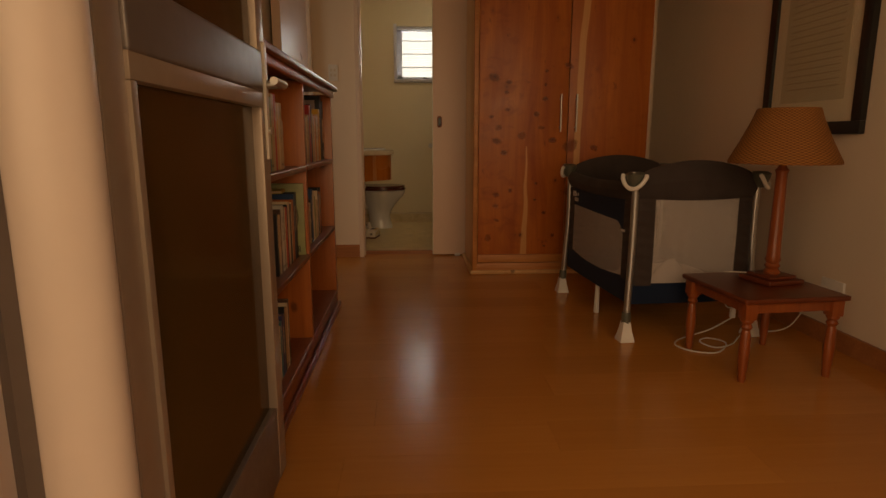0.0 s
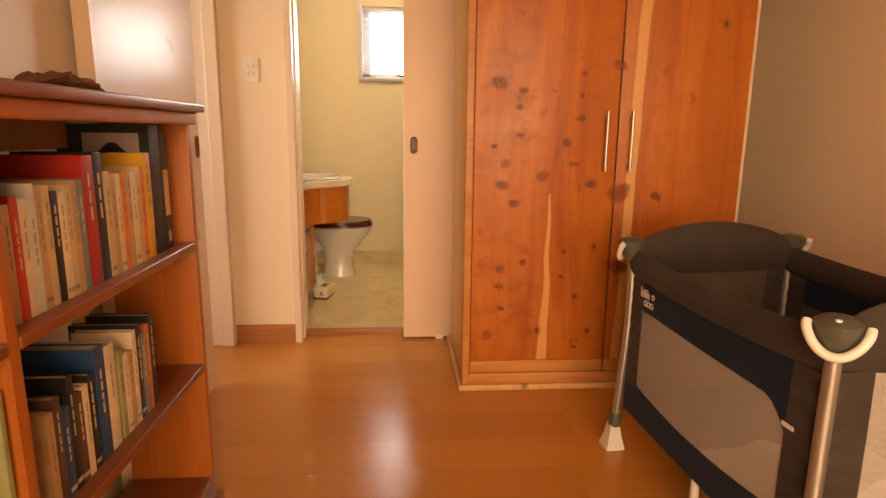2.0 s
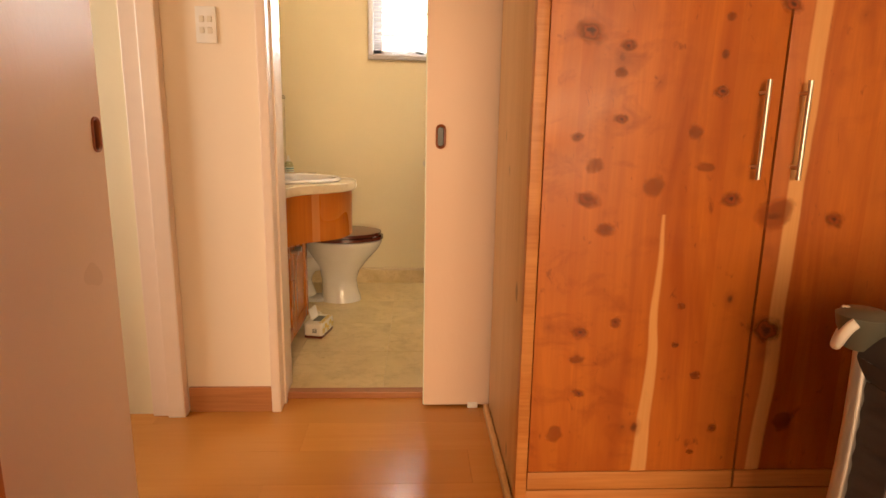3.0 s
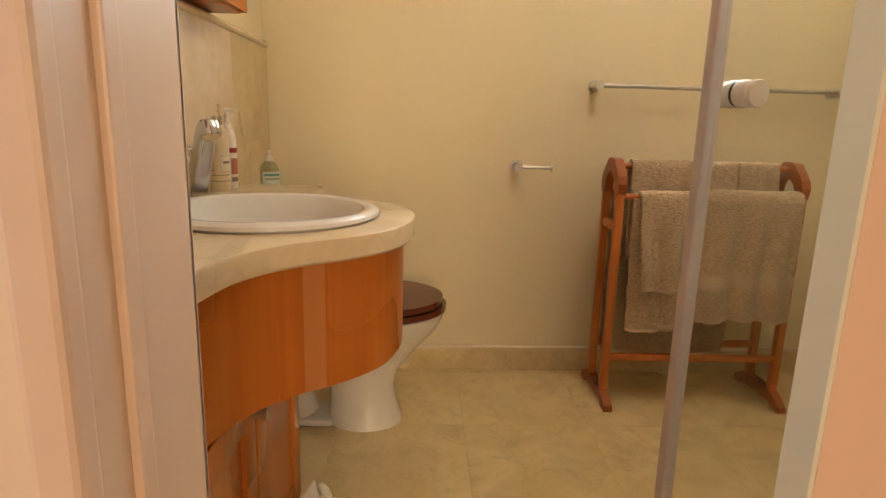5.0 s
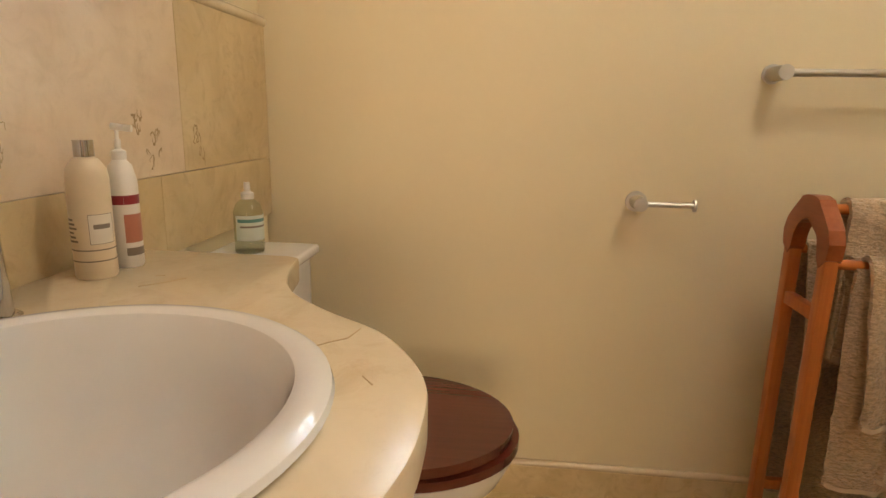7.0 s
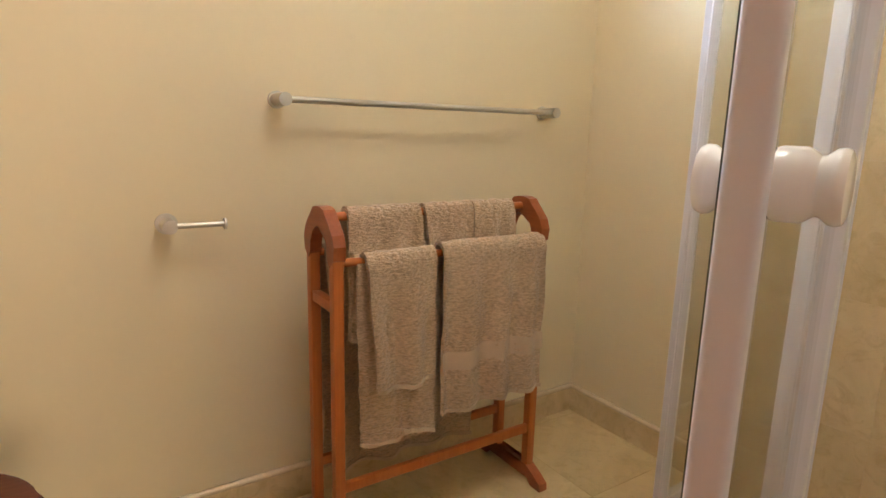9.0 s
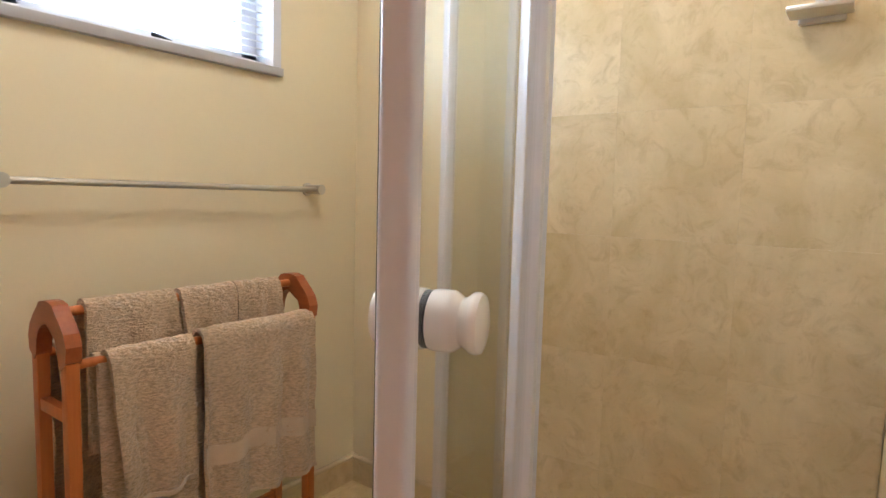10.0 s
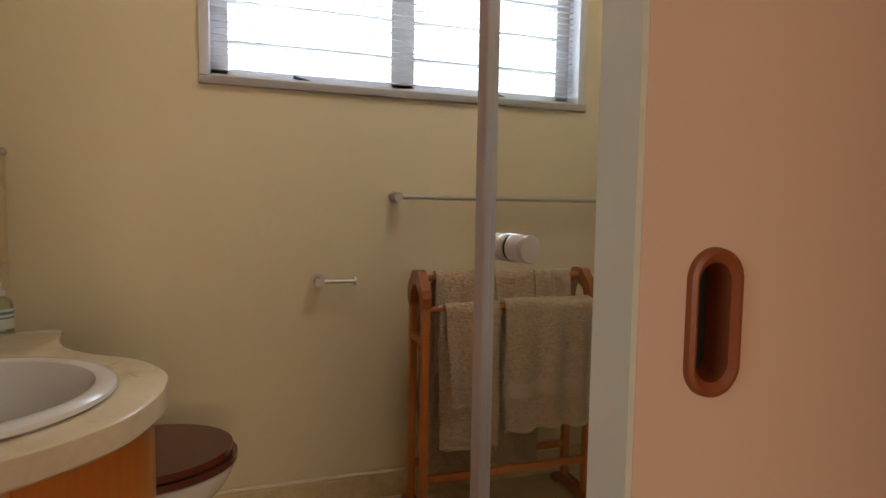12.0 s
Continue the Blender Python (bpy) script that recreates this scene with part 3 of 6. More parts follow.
def pull(parent, at):
    """Oval recessed wooden pull; lies in the local xz plane, facing -y."""
    n = 40
    def ring(w, h):
        r = w / 2
        return [(r * math.cos(a), (h / 2 - r) * (1 if math.sin(a) >= 0 else -1) + r * math.sin(a)) for a in (2 * math.pi * (k + 0.5) / n for k in range(n))]
    bm = bmesh.new()
    loops = [[bm.verts.new((x, y, z)) for x, z in ring(w, h)] for w, h, y in ((0.038, 0.088, 0.002), (0.037, 0.086, -0.004), (0.031, 0.080, -0.005), (0.023, 0.070, -0.002), (0.020, 0.066, 0.016))]
    for a, b in zip(loops, loops[1:]):
        for k in range(n):
            bm.faces.new((a[k], a[(k + 1) % n], b[(k + 1) % n], b[k]))
    rim = part("pull", bm, M_PULL, parent, "oval recessed wooden finger pull", True, at)
    bm = bmesh.new()
    bm.faces.new([bm.verts.new((x, 0.0155, z)) for x, z in ring(0.0205, 0.067)])
    part("pull_recess", bm, M_BLACK, rim, "dark recess of the pull")


def slab_with_hole(x0, x1, y0, y1, z0, z1, hx, hz, hw, hh, bevel=0.003):
    """An upright slab in the xz plane with a small rectangular hole through its front half."""
    return merged(box(x0, hx - hw / 2, y0, y1, z0, z1, 0), box(hx + hw / 2, x1, y0, y1, z0, z1, 0),
                  box(hx - hw / 2, hx + hw / 2, y0, y1, z0, hz - hh / 2, 0), box(hx - hw / 2, hx + hw / 2, y0, y1, hz + hh / 2, z1, 0),
                  box(hx - hw / 2, hx + hw / 2, y0 + 0.024, y1, hz - hh / 2, hz + hh / 2, 0))


structure("backdrop_sky", box(-4, 6, 8.6, 8.65, -0.13, 7), M_HAZE, "bright hazy sky outside the bathroom window", "sky")

# sliding doors
d = thing("door_bathroom", "pale gloss painted sliding door standing half open at the bathroom", "door", pose(0.79, 4.127, 0))
tagged(d, kind="structure")
part("leaf", slab_with_hole(0, 0.80, 0, 0.040, 0.012, 2.06, 0.050, 1.037, 0.028, 0.074), M_DOOR, d, smooth=False)
# thin strip that carries the window light in its colour
part("edge_strip", box(-0.004, 0.0, 0.001, 0.039, 0.014, 2.058), M_EDGE, d, "leading edge with the window light put into its colour", False)
part("floor_guide", box(0.17, 0.21, -0.006, 0.0, 0.0, 0.022, 0.002), M_PLASTIC, d, "small white plastic floor guide")
pull(d, pose(0.050, 0.0, 1.037))
d = thing("door_passage", "pale gloss painted sliding door standing open behind the bookcase", "door", pose(-0.034, 3.552, 0, 0, 0, 90))
tagged(d, kind="structure")
# local -x runs towards the entrance, local -y faces the room
part("leaf", slab_with_hole(-0.776, 0, 0, 0.045, 0.012, 2.06, -0.030, 1.037, 0.028, 0.074), M_DOOR, d, smooth=False)
pull(d, pose(-0.030, 0.0, 1.037))

# light switch
sw = thing("light_switch", "white plastic light switch plate with four rockers", "switch", pose(0.052, YP0, 1.39))
part("plate", box(-0.034, 0.034, -0.008, 0, -0.058, 0.058, 0.003), M_PLASTIC, sw)
for i in (-1, 1):
    for j in (-1, 1):
        part("rocker", box(i * 0.013 - 0.008, i * 0.013 + 0.008, -0.011, -0.007, j * 0.018 - 0.010, j * 0.018 + 0.010, 0.002), M_OFFWHITE, sw)

# bathroom window
wf = thing("window_bathroom", "wide white framed window with a mullion and glazing bars", "window", pose(0, YB, 0))
tagged(wf, kind="structure")
Y0, Y1 = 0.075, 0.115
part("window_frame", merged(box(WX0, WX1, Y0, Y1, WZ0, WZ0 + 0.04, 0.004), box(WX0, WX1, Y0, Y1, WZ1 - 0.04, WZ1, 0.004), box(WX0, WX0 + 0.06, Y0, Y1, WZ0, WZ1, 0.004),
                            box(WX1 - 0.06, WX1, Y0, Y1, WZ0, WZ1, 0.004), box(1.10, 1.19, Y0, Y1, WZ0, WZ1, 0.004)), M_WHITE, wf)
for z in (1.645, 1.78, 1.91):
    part("glazing_bar", box(WX0 + 0.05, WX1 - 0.05, Y0 + 0.008, Y1 - 0.01, z, z + 0.012, 0.002), M_WHITE, wf)
for a, b in ((WX0 + 0.06, 1.10), (1.19, WX1 - 0.06)):
    pane = part("pane", box(a, b, 0.098, 0.102, WZ0 + 0.04, WZ1 - 0.04), M_GLASS, wf, smooth=False)
    pane.visible_shadow = False
part("window_sill", box(WX0 - 0.03, WX1 + 0.03, -0.022, 0.06, WZ0 - 0.028, WZ0 - 0.002, 0.004), M_SILL, wf, "thin grey sill ledge")
part("side_lining", merged(box(WX0 - 0.028, WX0 + 0.004, -0.012, 0.075, WZ0, WZ1 + 0.02, 0.003), box(WX1 - 0.004, WX1 + 0.028, -0.012, 0.075, WZ0, WZ1 + 0.02, 0.003)), M_WHITE, wf)
for x in (0.80, 1.55):
    part("window_stay", tube([(x - 0.05, 0.07, WZ0 + 0.032), (x, 0.06, WZ0 + 0.018), (x + 0.03, 0.07, WZ0 + 0.006)], 0.006, 8), M_SEAL, wf, "small dark window stay")
bl = thing("venetian_blind", "white venetian blind lowered over the window, slats open", "blind", pose(0, YB + 0.035, 0))
part("head_rail", box(WX0 + 0.004, WX1 - 0.004, -0.016, 0.016, WZ1 - 0.03, WZ1 - 0.002, 0.003), M_WHITE, bl)
part("bottom_rail", box(WX0 + 0.006, WX1 - 0.006, -0.013, 0.013, WZ0 + 0.001, WZ0 + 0.013, 0.003), M_WHITE, bl)
slat = mesh_of(sheet(lambda u, v: (WX0 + 0.006 + u * (WX1 - WX0 - 0.012), (v - 0.5) * 0.024, 0.002 * (1 - (2 * v - 1) ** 2) + (v - 0.5) * 0.003), 1, 4, 0.0006), "slat", M_SLAT, True)
for k in range(22):
    ob = new("slat", slat)
    ob.parent, ob.location = bl, (0, 0, WZ0 + 0.032 + k * 0.0222)
for x in (0.60, 0.95, 1.35, 1.72):
    part("ladder_cord", tube([(x, -0.013, WZ0 + 0.01), (x, -0.013, WZ1 - 0.02)], 0.0012, 6), M_SLAT, bl)

# entrance door frame and glazed entrance door, open against the bookcase
half_round = prism([(0.170 + 0.130 * math.cos(a) ** 0.8, 0.240 + 0.066 * math.sin(a)) for a in (math.pi * (k / 24 - 0.5) * 0.9999 for k in range(25))], 0, 2.08)
structure("door_frame_entrance", merged(box(0.17, 0.258, YE0 - 0.02, 0.085, 0, 2.08, 0.016, 4), box(0.17, 0.226, 0.08, 0.18, 0, 2.08, 0.004), box(0.17, 0.240, 0.085, 0.120, 0, 2.08, 0.010, 3),
                                        half_round, box(0.08, 0.172, YE0 - 0.03, YE0, 0, 2.1, 0.008, 3)),
          M_TRIM, "cream painted entrance door frame with rounded mouldings", "door frame", smooth=True)
# dark strip puts the shade of the gap between the mouldings into colour
structure("door_frame_entrance_seal", box(0.172, 0.236, 0.152, 0.178, 0, 2.08), M_DARKALU, "dark brown strip painting the shaded gap in the entrance frame", "seal")
structure("door_frame_entrance_east", box(2.02, 2.08, YE0 - 0.02, YE1 + 0.02, 0, 2.08, 0.012, 3), M_TRIM, "cream painted entrance door frame", "door frame")
ed = thing("door_entrance", "brown anodised glazed entrance door standing wide open", "door", pose(0.272, 0.312, 0.0, 0, 0, 90))
tagged(ed, kind="structure")
# local x runs along the leaf from the hinge, local -y faces the room
DW, DZ = 0.80, 2.05
part("hinge_stile", merged(box(0, 0.065, 0, 0.040, 0.01, DZ, 0.003), box(0.063, 0.082, -0.006, 0.03, 0.22, 0.985, 0.003)), M_ALU, ed)
part("lock_stile", merged(box(DW - 0.066, DW, 0, 0.040, 0.01, DZ, 0.003), box(DW - 0.085, DW - 0.064, -0.006, 0.03, 0.22, 0.985, 0.003)), M_ALU, ed)
part("bottom_rail", box(0.064, DW - 0.064, 0.002, 0.038, 0.01, 0.22, 0.003), M_DARKALU, ed)
part("mid_rail", box(0.064, DW - 0.064, -0.008, 0.038, 1.02, 1.115, 0.006, 3), M_DARKALU, ed)
part("glazing_bead", box(0.064, DW - 0.064, -0.006, 0.03, 0.985, 1.022, 0.003), M_ALU, ed)
part("top_rail", box(0.064, DW - 0.064, 0.002, 0.038, DZ - 0.08, DZ, 0.003), M_DARKALU, ed)
for z0, z1 in ((0.22, 0.985), (1.115, DZ - 0.08)):
    part("pane", box(0.07, DW - 0.07, 0.016, 0.021, z0 - 0.002, z1 + 0.002), M_SMOKE, ed, "dark smoked glass pane", False)
lh = part("lock_plate", box(DW - 0.036, DW - 0.012, -0.008, 0, 0.86, 1.14, 0.003), M_OFFWHITE, ed)
part("lever_handle", merged(tube([(DW - 0.024, -0.008, 1.04), (DW - 0.024, -0.05, 1.04)], 0.010, 14), tube([(DW - 0.024, -0.048, 1.04), (DW - 0.135, -0.05, 1.04)], [0.011, 0.009], 14)), M_STEEL, lh, "brushed lever handle")
part("key_cylinder", tube([(DW - 0.024, -0.008, 0.93), (DW - 0.024, -0.014, 0.93)], 0.009, 12), M_STEEL, lh)

# ---------- bedroom things ----------


def wardrobe():
    w = thing("wardrobe", "tall built-in wardrobe of orange knotty cedar with bar handles", "wardrobe", pose(0, 0, 0))
    yf = 3.475
    part("side_panel", box(1.040, 1.062, yf + 0.004, 4.10, 0.0, 2.42, 0.002), M_CEDARS, w, "paler cedar side panel")
    part("corner_post", box(1.034, 1.066, yf - 0.004, yf + 0.03, 0.0, 2.42, 0.004), M_CEDARH, w)
    part("carcass", box(1.062, 2.19, yf + 0.024, 4.10, 0.05, 2.42), M_CEDARS, w)
    part("plinth", box(1.066, 2.20, yf, yf + 0.03, 0.0, 0.075, 0.003), M_CEDARH, w)
    part("plinth_moulding", merged(box(1.018, 2.20, yf - 0.018, yf, 0.0, 0.028, 0.008, 3), box(1.018, 1.038, yf, 4.10, 0.0, 0.028, 0.006, 3)), M_CEDARS, w)
    for a, b in ((1.068, 1.652), (1.658, 2.19)):
        lower = part("door", box(a, b, yf - 0.002, yf + 0.020, 0.135, 2.40, 0.003), M_CEDAR, w, "knotty cedar door with pale sapwood streaks")
        part("door_rail", box(a, b, yf - 0.003, yf + 0.020, 0.080, 0.133, 0.003), M_CEDARH, lower, "paler cedar bottom rail")
        x = 1.600 if a < 1.3 else 1.703
        part("handle", merged(tube([(x, yf - 0.034, 0.955), (x, yf - 0.034, 1.195)], 0.006, 12), tube([(x, yf - 0.036, 0.985), (x, yf, 0.985)], 0.005, 10),
                              tube([(x, yf - 0.036, 1.165), (x, yf, 1.165)], 0.005, 10)), M_STEEL, lower, "brushed steel bar handle")
    part("filler_strip", box(2.192, 2.204, yf, 4.10, 0, 2.42, 0.002), M_TRIM, w, "thin white edge strip")


wardrobe()

# knots of the wardrobe doors: x, height, radius
KNOTS = [(1.165, 1.299, 0.026), (1.261, 1.269, 0.016), (1.247, 1.205, 0.013), (1.255, 1.096, 0.012), (1.15, 1.051, 0.011), (1.197, 0.982, 0.014), (1.186, 0.895, 0.021), (1.237, 0.82, 0.016), (1.283, 0.57, 0.016), (1.187, 0.542, 0.014), (1.185, 0.468, 0.013), (1.194, 0.37, 0.014), (1.135, 0.251, 0.019), (1.352, 0.931, 0.028), (1.505, 1.341, 0.011), (1.5, 1.255, 0.011), (1.502, 1.166, 0.013), (1.444, 1.068, 0.02), (1.48, 0.982, 0.014), (1.556, 0.902, 0.019), (1.455, 0.617, 0.008), (1.448, 0.508, 0.008), (1.514, 0.421, 0.012), (1.577, 0.265, 0.014), (1.521, 0.193, 0.008), (1.678, 0.864, 0.033), (1.691, 0.55, 0.03), (1.836, 0.851, 0.021), (1.776, 0.284, 0.023), (1.65, 1.373, 0.019)]
knot_mesh = mesh_of(lathe([(0, 0.0), (0.6, 0.3), (1.0, 0.0)], 20), "knot", M_KNOT, True)
knot_mesh.transform(pose(0, 0, 0, 90))
for x, z, r in KNOTS:
    ob = new("knot", knot_mesh)
    owner = [o for o in bpy.data.objects["wardrobe"].children if o.name.startswith("door")][0 if x < 1.655 else 1]
    ob.parent = owner
    ob.matrix_basis = Matrix.LocRotScale((x, 3.4729, z), Euler((0, random.uniform(-0.5, 0.5), 0)), (r * random.uniform(1.2, 2.3), 0.0012, r * random.uniform(1.1, 1.7)))

SX0, SX1 = -0.015, 0.215


def bookcase():
    b = thing("bookcase", "low stained pine bookcase, half full of books", "bookcase", pose(0, 0, 0))
    ys = (1.150, 1.935, 2.712)
    for i, y in enumerate(ys):
        part("upright", box(SX0, SX1 - 0.002, y, y + 0.025, 0.0, 1.132, 0.002), M_SHELF, b)
    part("top_board", box(SX0 - 0.01, SX1 + 0.030, 1.13, 2.768, 1.150, 1.172, 0.005, 3), M_SHELFH, b)
    part("top_moulding", box(SX1 - 0.006, SX1 + 0.012, 1.14, 2.750, 1.118, 1.150, 0.006, 3), M_SHELF, b)
    part("plinth", box(SX1 - 0.022, SX1 - 0.002, 1.175, 2.712, 0.0, 0.075, 0.002), M_SHELFH, b)
    part("floor_moulding", merged(box(SX1 - 0.002, SX1 + 0.014, 1.15, 2.748, 0.0, 0.03, 0.006, 3), box(SX0, SX1 + 0.014, 2.737, 2.750, 0.0, 0.03, 0.005, 3)), M_SHELFH, b)
    for a, c in ((1.175, 1.935), (1.960, 2.712)):
        for z in (0.078, 0.432, 0.785):
            part("shelf", box(SX0, SX1, a + 0.001, c - 0.001, z, z + 0.021, 0.004, 3), M_SHELFH, b)
    part("back_rail", box(SX0, SX0 + 0.012, 1.175, 2.712, 1.06, 1.13), M_SHELF, b)


bookcase()

INKS = {}


def cover(c):
    key = tuple(round(v, 3) for v in c)
    if key not in INKS:
        INKS[key] = plain("book_cover", c, 0.45, wear=0.25)
    return INKS[key]


M_PAGES = wood("book_pages", (0.50, 0.38, 0.24), (0.62, 0.50, 0.34), 0.85, 2, 200)
PALETTE = {
    "w": (0.76, 0.60, 0.38), "k": (0.016, 0.014, 0.013), "r": (0.42, 0.022, 0.014), "o": (0.72, 0.22, 0.030), "y": (0.74, 0.38, 0.030),
    "b": (0.020, 0.060, 0.15), "t": (0.04, 0.19, 0.22), "g": (0.36, 0.34, 0.13), "c": (0.54, 0.33, 0.15), "d": (0.10, 0.045, 0.022),
    "s": (0.22, 0.22, 0.20), "n": (0.52, 0.14, 0.035), "e": (0.64, 0.44, 0.22), "p": (0.62, 0.045, 0.020), "v": (0.66, 0.62, 0.50), "u": (0.060, 0.045, 0.12),
}
NAMES = {"w": "cream", "k": "black", "r": "red", "o": "orange", "y": "yellow", "b": "navy", "t": "teal", "g": "green", "c": "tan", "d": "dark brown", "s": "grey", "n": "rust", "e": "beige", "p": "bright red", "v": "pale grey", "u": "dark purple"}


def book(y, z, thick, height, depth, key, lean=0.0, x=None, bars=True):
    """A book upright on a shelf with its spine to the room."""
    c = PALETTE[key]
    x1 = (SX1 - 0.035) if x is None else x
    ob = thing("book", f"{NAMES[key]} covered book standing on a bookcase shelf", "book", pose(x1, y, z, -lean), "books in the bookcase")
    t = 0.0022
    part("cover", merged(box(-depth, 0, 0, t, 0, height, 0.0008, 1), box(-depth, 0, thick - t, thick, 0, height, 0.0008, 1), box(-t, 0.001, 0, thick, 0, height, 0.001, 2)), cover(c), ob)
    part("page_block", box(-depth + 0.004, -t - 0.0002, t + 0.0002, thick - t - 0.0002, 0.003, height - 0.003), M_PAGES, ob, smooth=False)
    if bars and thick > 0.013:
        ink = cover((0.56, 0.42, 0.26) if sum(c) < 0.75 else tuple(v * 0.52 for v in c))
        a, w = height * random.uniform(0.36, 0.52), thick * random.uniform(0.12, 0.22)
        words = []
        while a < height * 0.84 and len(words) < 4:
            n = height * random.uniform(0.05, 0.12)
            words.append(box(0.001, 0.0017, thick / 2 - w / 2, thick / 2 + w / 2, a, min(a + n, height * 0.93)))
            a += n + height * 0.025
        part("title", merged(*words), ink, ob, smooth=False)
        if random.random() < 0.35:
            part("spine_band", box(0.001, 0.0017, 0.001, thick - 0.001, height * 0.06, height * 0.06 + 0.008), ink, ob, smooth=False)
    return ob


def row(y, z, keys, hmin, hmax, tmin, tmax):
    for k in keys:
        th = random.uniform(tmin, tmax)
        h = random.uniform(hmin, hmax)
        book(y, z, th, h, random.uniform(0.12, 0.145), k, random.uniform(0, 0.8))
        y += th + random.uniform(0.0005, 0.003)
    return y


random.seed(11)
Z1, Z2, Z3 = 0.806, 0.453, 0.099


def back_row(y, z, spec):
    """Books given from the far end of a row towards its near end: colour, thickness, height."""
    for k, th, h in spec:
        y -= th + 0.0015
        book(y, z, th, h, random.uniform(0.12, 0.145), k, random.uniform(0, 0.6), bars=th > 0.014)
    return y


y = back_row(1.705, Z1, (("c", 0.013, 0.165), ("e", 0.034, 0.225), ("w", 0.021, 0.222), ("y", 0.010, 0.220), ("e", 0.016, 0.222), ("p", 0.022, 0.250),
                         ("e", 0.036, 0.248), ("g", 0.026, 0.235), ("t", 0.014, 0.215), ("o", 0.020, 0.215), ("r", 0.030, 0.225), ("d", 0.032, 0.215)))
row(1.185, Z1, "drkrcnytr"[:max(3, int((y - 1.185) / 0.024))], 0.205, 0.235, 0.016, 0.020)
y = back_row(1.880, Z2, (("k", 0.030, 0.255), ("b", 0.026, 0.250), ("n", 0.034, 0.232), ("w", 0.010, 0.225), ("k", 0.028, 0.222), ("w", 0.030, 0.232), ("k", 0.012, 0.225),
                         ("p", 0.026, 0.218), ("w", 0.016, 0.220), ("s", 0.010, 0.225), ("v", 0.036, 0.230), ("d", 0.016, 0.220), ("e", 0.030, 0.205), ("k", 0.020, 0.210)))
row(1.20, Z2, "kdwcskcdwkcwk"[:max(3, int((y - 1.20) / 0.027))], 0.20, 0.235, 0.019, 0.024)
flat = thing("book", "yellow covered book lying on top of the others", "book", pose(0.040, 1.790, Z2 + 0.2562, 0, 0, 4), "books in the bookcase")
part("cover", merged(box(0, 0.105, 0, 0.085, 0, 0.0015), box(0, 0.105, 0, 0.085, 0.0085, 0.010), box(0.1035, 0.105, 0, 0.085, 0.0015, 0.0085)), cover((0.62, 0.44, 0.05)), flat)
part("page_block", box(0.003, 0.1033, 0.003, 0.082, 0.0017, 0.0083), M_PAGES, flat, smooth=False)
y = back_row(1.655, Z3, (("d", 0.018, 0.245), ("w", 0.014, 0.235), ("c", 0.034, 0.225), ("k", 0.012, 0.235), ("u", 0.034, 0.215), ("t", 0.024, 0.200), ("w", 0.022, 0.190)))
row(1.22, Z3, "bytbbkwcyk"[:max(3, int((y - 1.22) / 0.026))], 0.18, 0.23, 0.018, 0.024)


def fitted_row(y0, y1, z, keys, hmin, hmax):
    """Books that fill one stretch of a shelf."""
    step = (y1 - y0) / len(keys)
    for i, k in enumerate(keys):
        book(y0 + i * step, z, step * random.uniform(0.86, 0.97), random.uniform(hmin, hmax), random.uniform(0.12, 0.145), k, random.uniform(0, 0.6))


fitted_row(1.985, 2.240, Z1, "wcpwvcekwecs", 0.185, 0.215)
book(2.244, Z1, 0.038, 0.250, 0.17, "r"), book(2.285, Z1, 0.030, 0.255, 0.15, "k")
fitted_row(2.320, 2.505, Z1, "ecwocweo", 0.205, 0.230)
book(2.508, Z1, 0.034, 0.245, 0.15, "y")
black = book(2.549, Z1, 0.055, 0.310, 0.21, "k", bars=False)
part("cover_picture", box(-0.150, -0.022, -0.0006, 0.0004, 0.225, 0.290), cover((0.40, 0.30, 0.26)), black, "dusky landscape picture on the black cover", False)
hill = bmesh.new()
hill.faces.new([hill.verts.new((x, -0.0009, z)) for x, z in ((-0.148, 0.227), (-0.024, 0.227), (-0.024, 0.236), (-0.055, 0.248), (-0.075, 0.268), (-0.092, 0.268), (-0.118, 0.246), (-0.148, 0.238))])
part("picture_hill", hill, M_BLACK, black, "dark hill in the picture", False)
pp = book(2.610, Z1, 0.040, 0.290, 0.19, "k", bars=False)
part("spine_picture", box(0.001, 0.0017, 0.006, 0.034, 0.085, 0.200), cover((0.70, 0.42, 0.20)), pp, "cream panel on a black spine", False)
part("spine_label", box(0.001, 0.0017, 0.014, 0.028, 0.018, 0.045), cover((0.60, 0.45, 0.30)), pp, smooth=False)
fitted_row(2.045, 2.205, Z2, "cdbkdwk", 0.17, 0.245)
book(2.212, Z2, 0.036, 0.235, 0.17, "b"), book(2.252, Z2, 0.036, 0.225, 0.16, "w")
fitted_row(2.300, 2.480, Z2, "gwcwksnk", 0.17, 0.225)


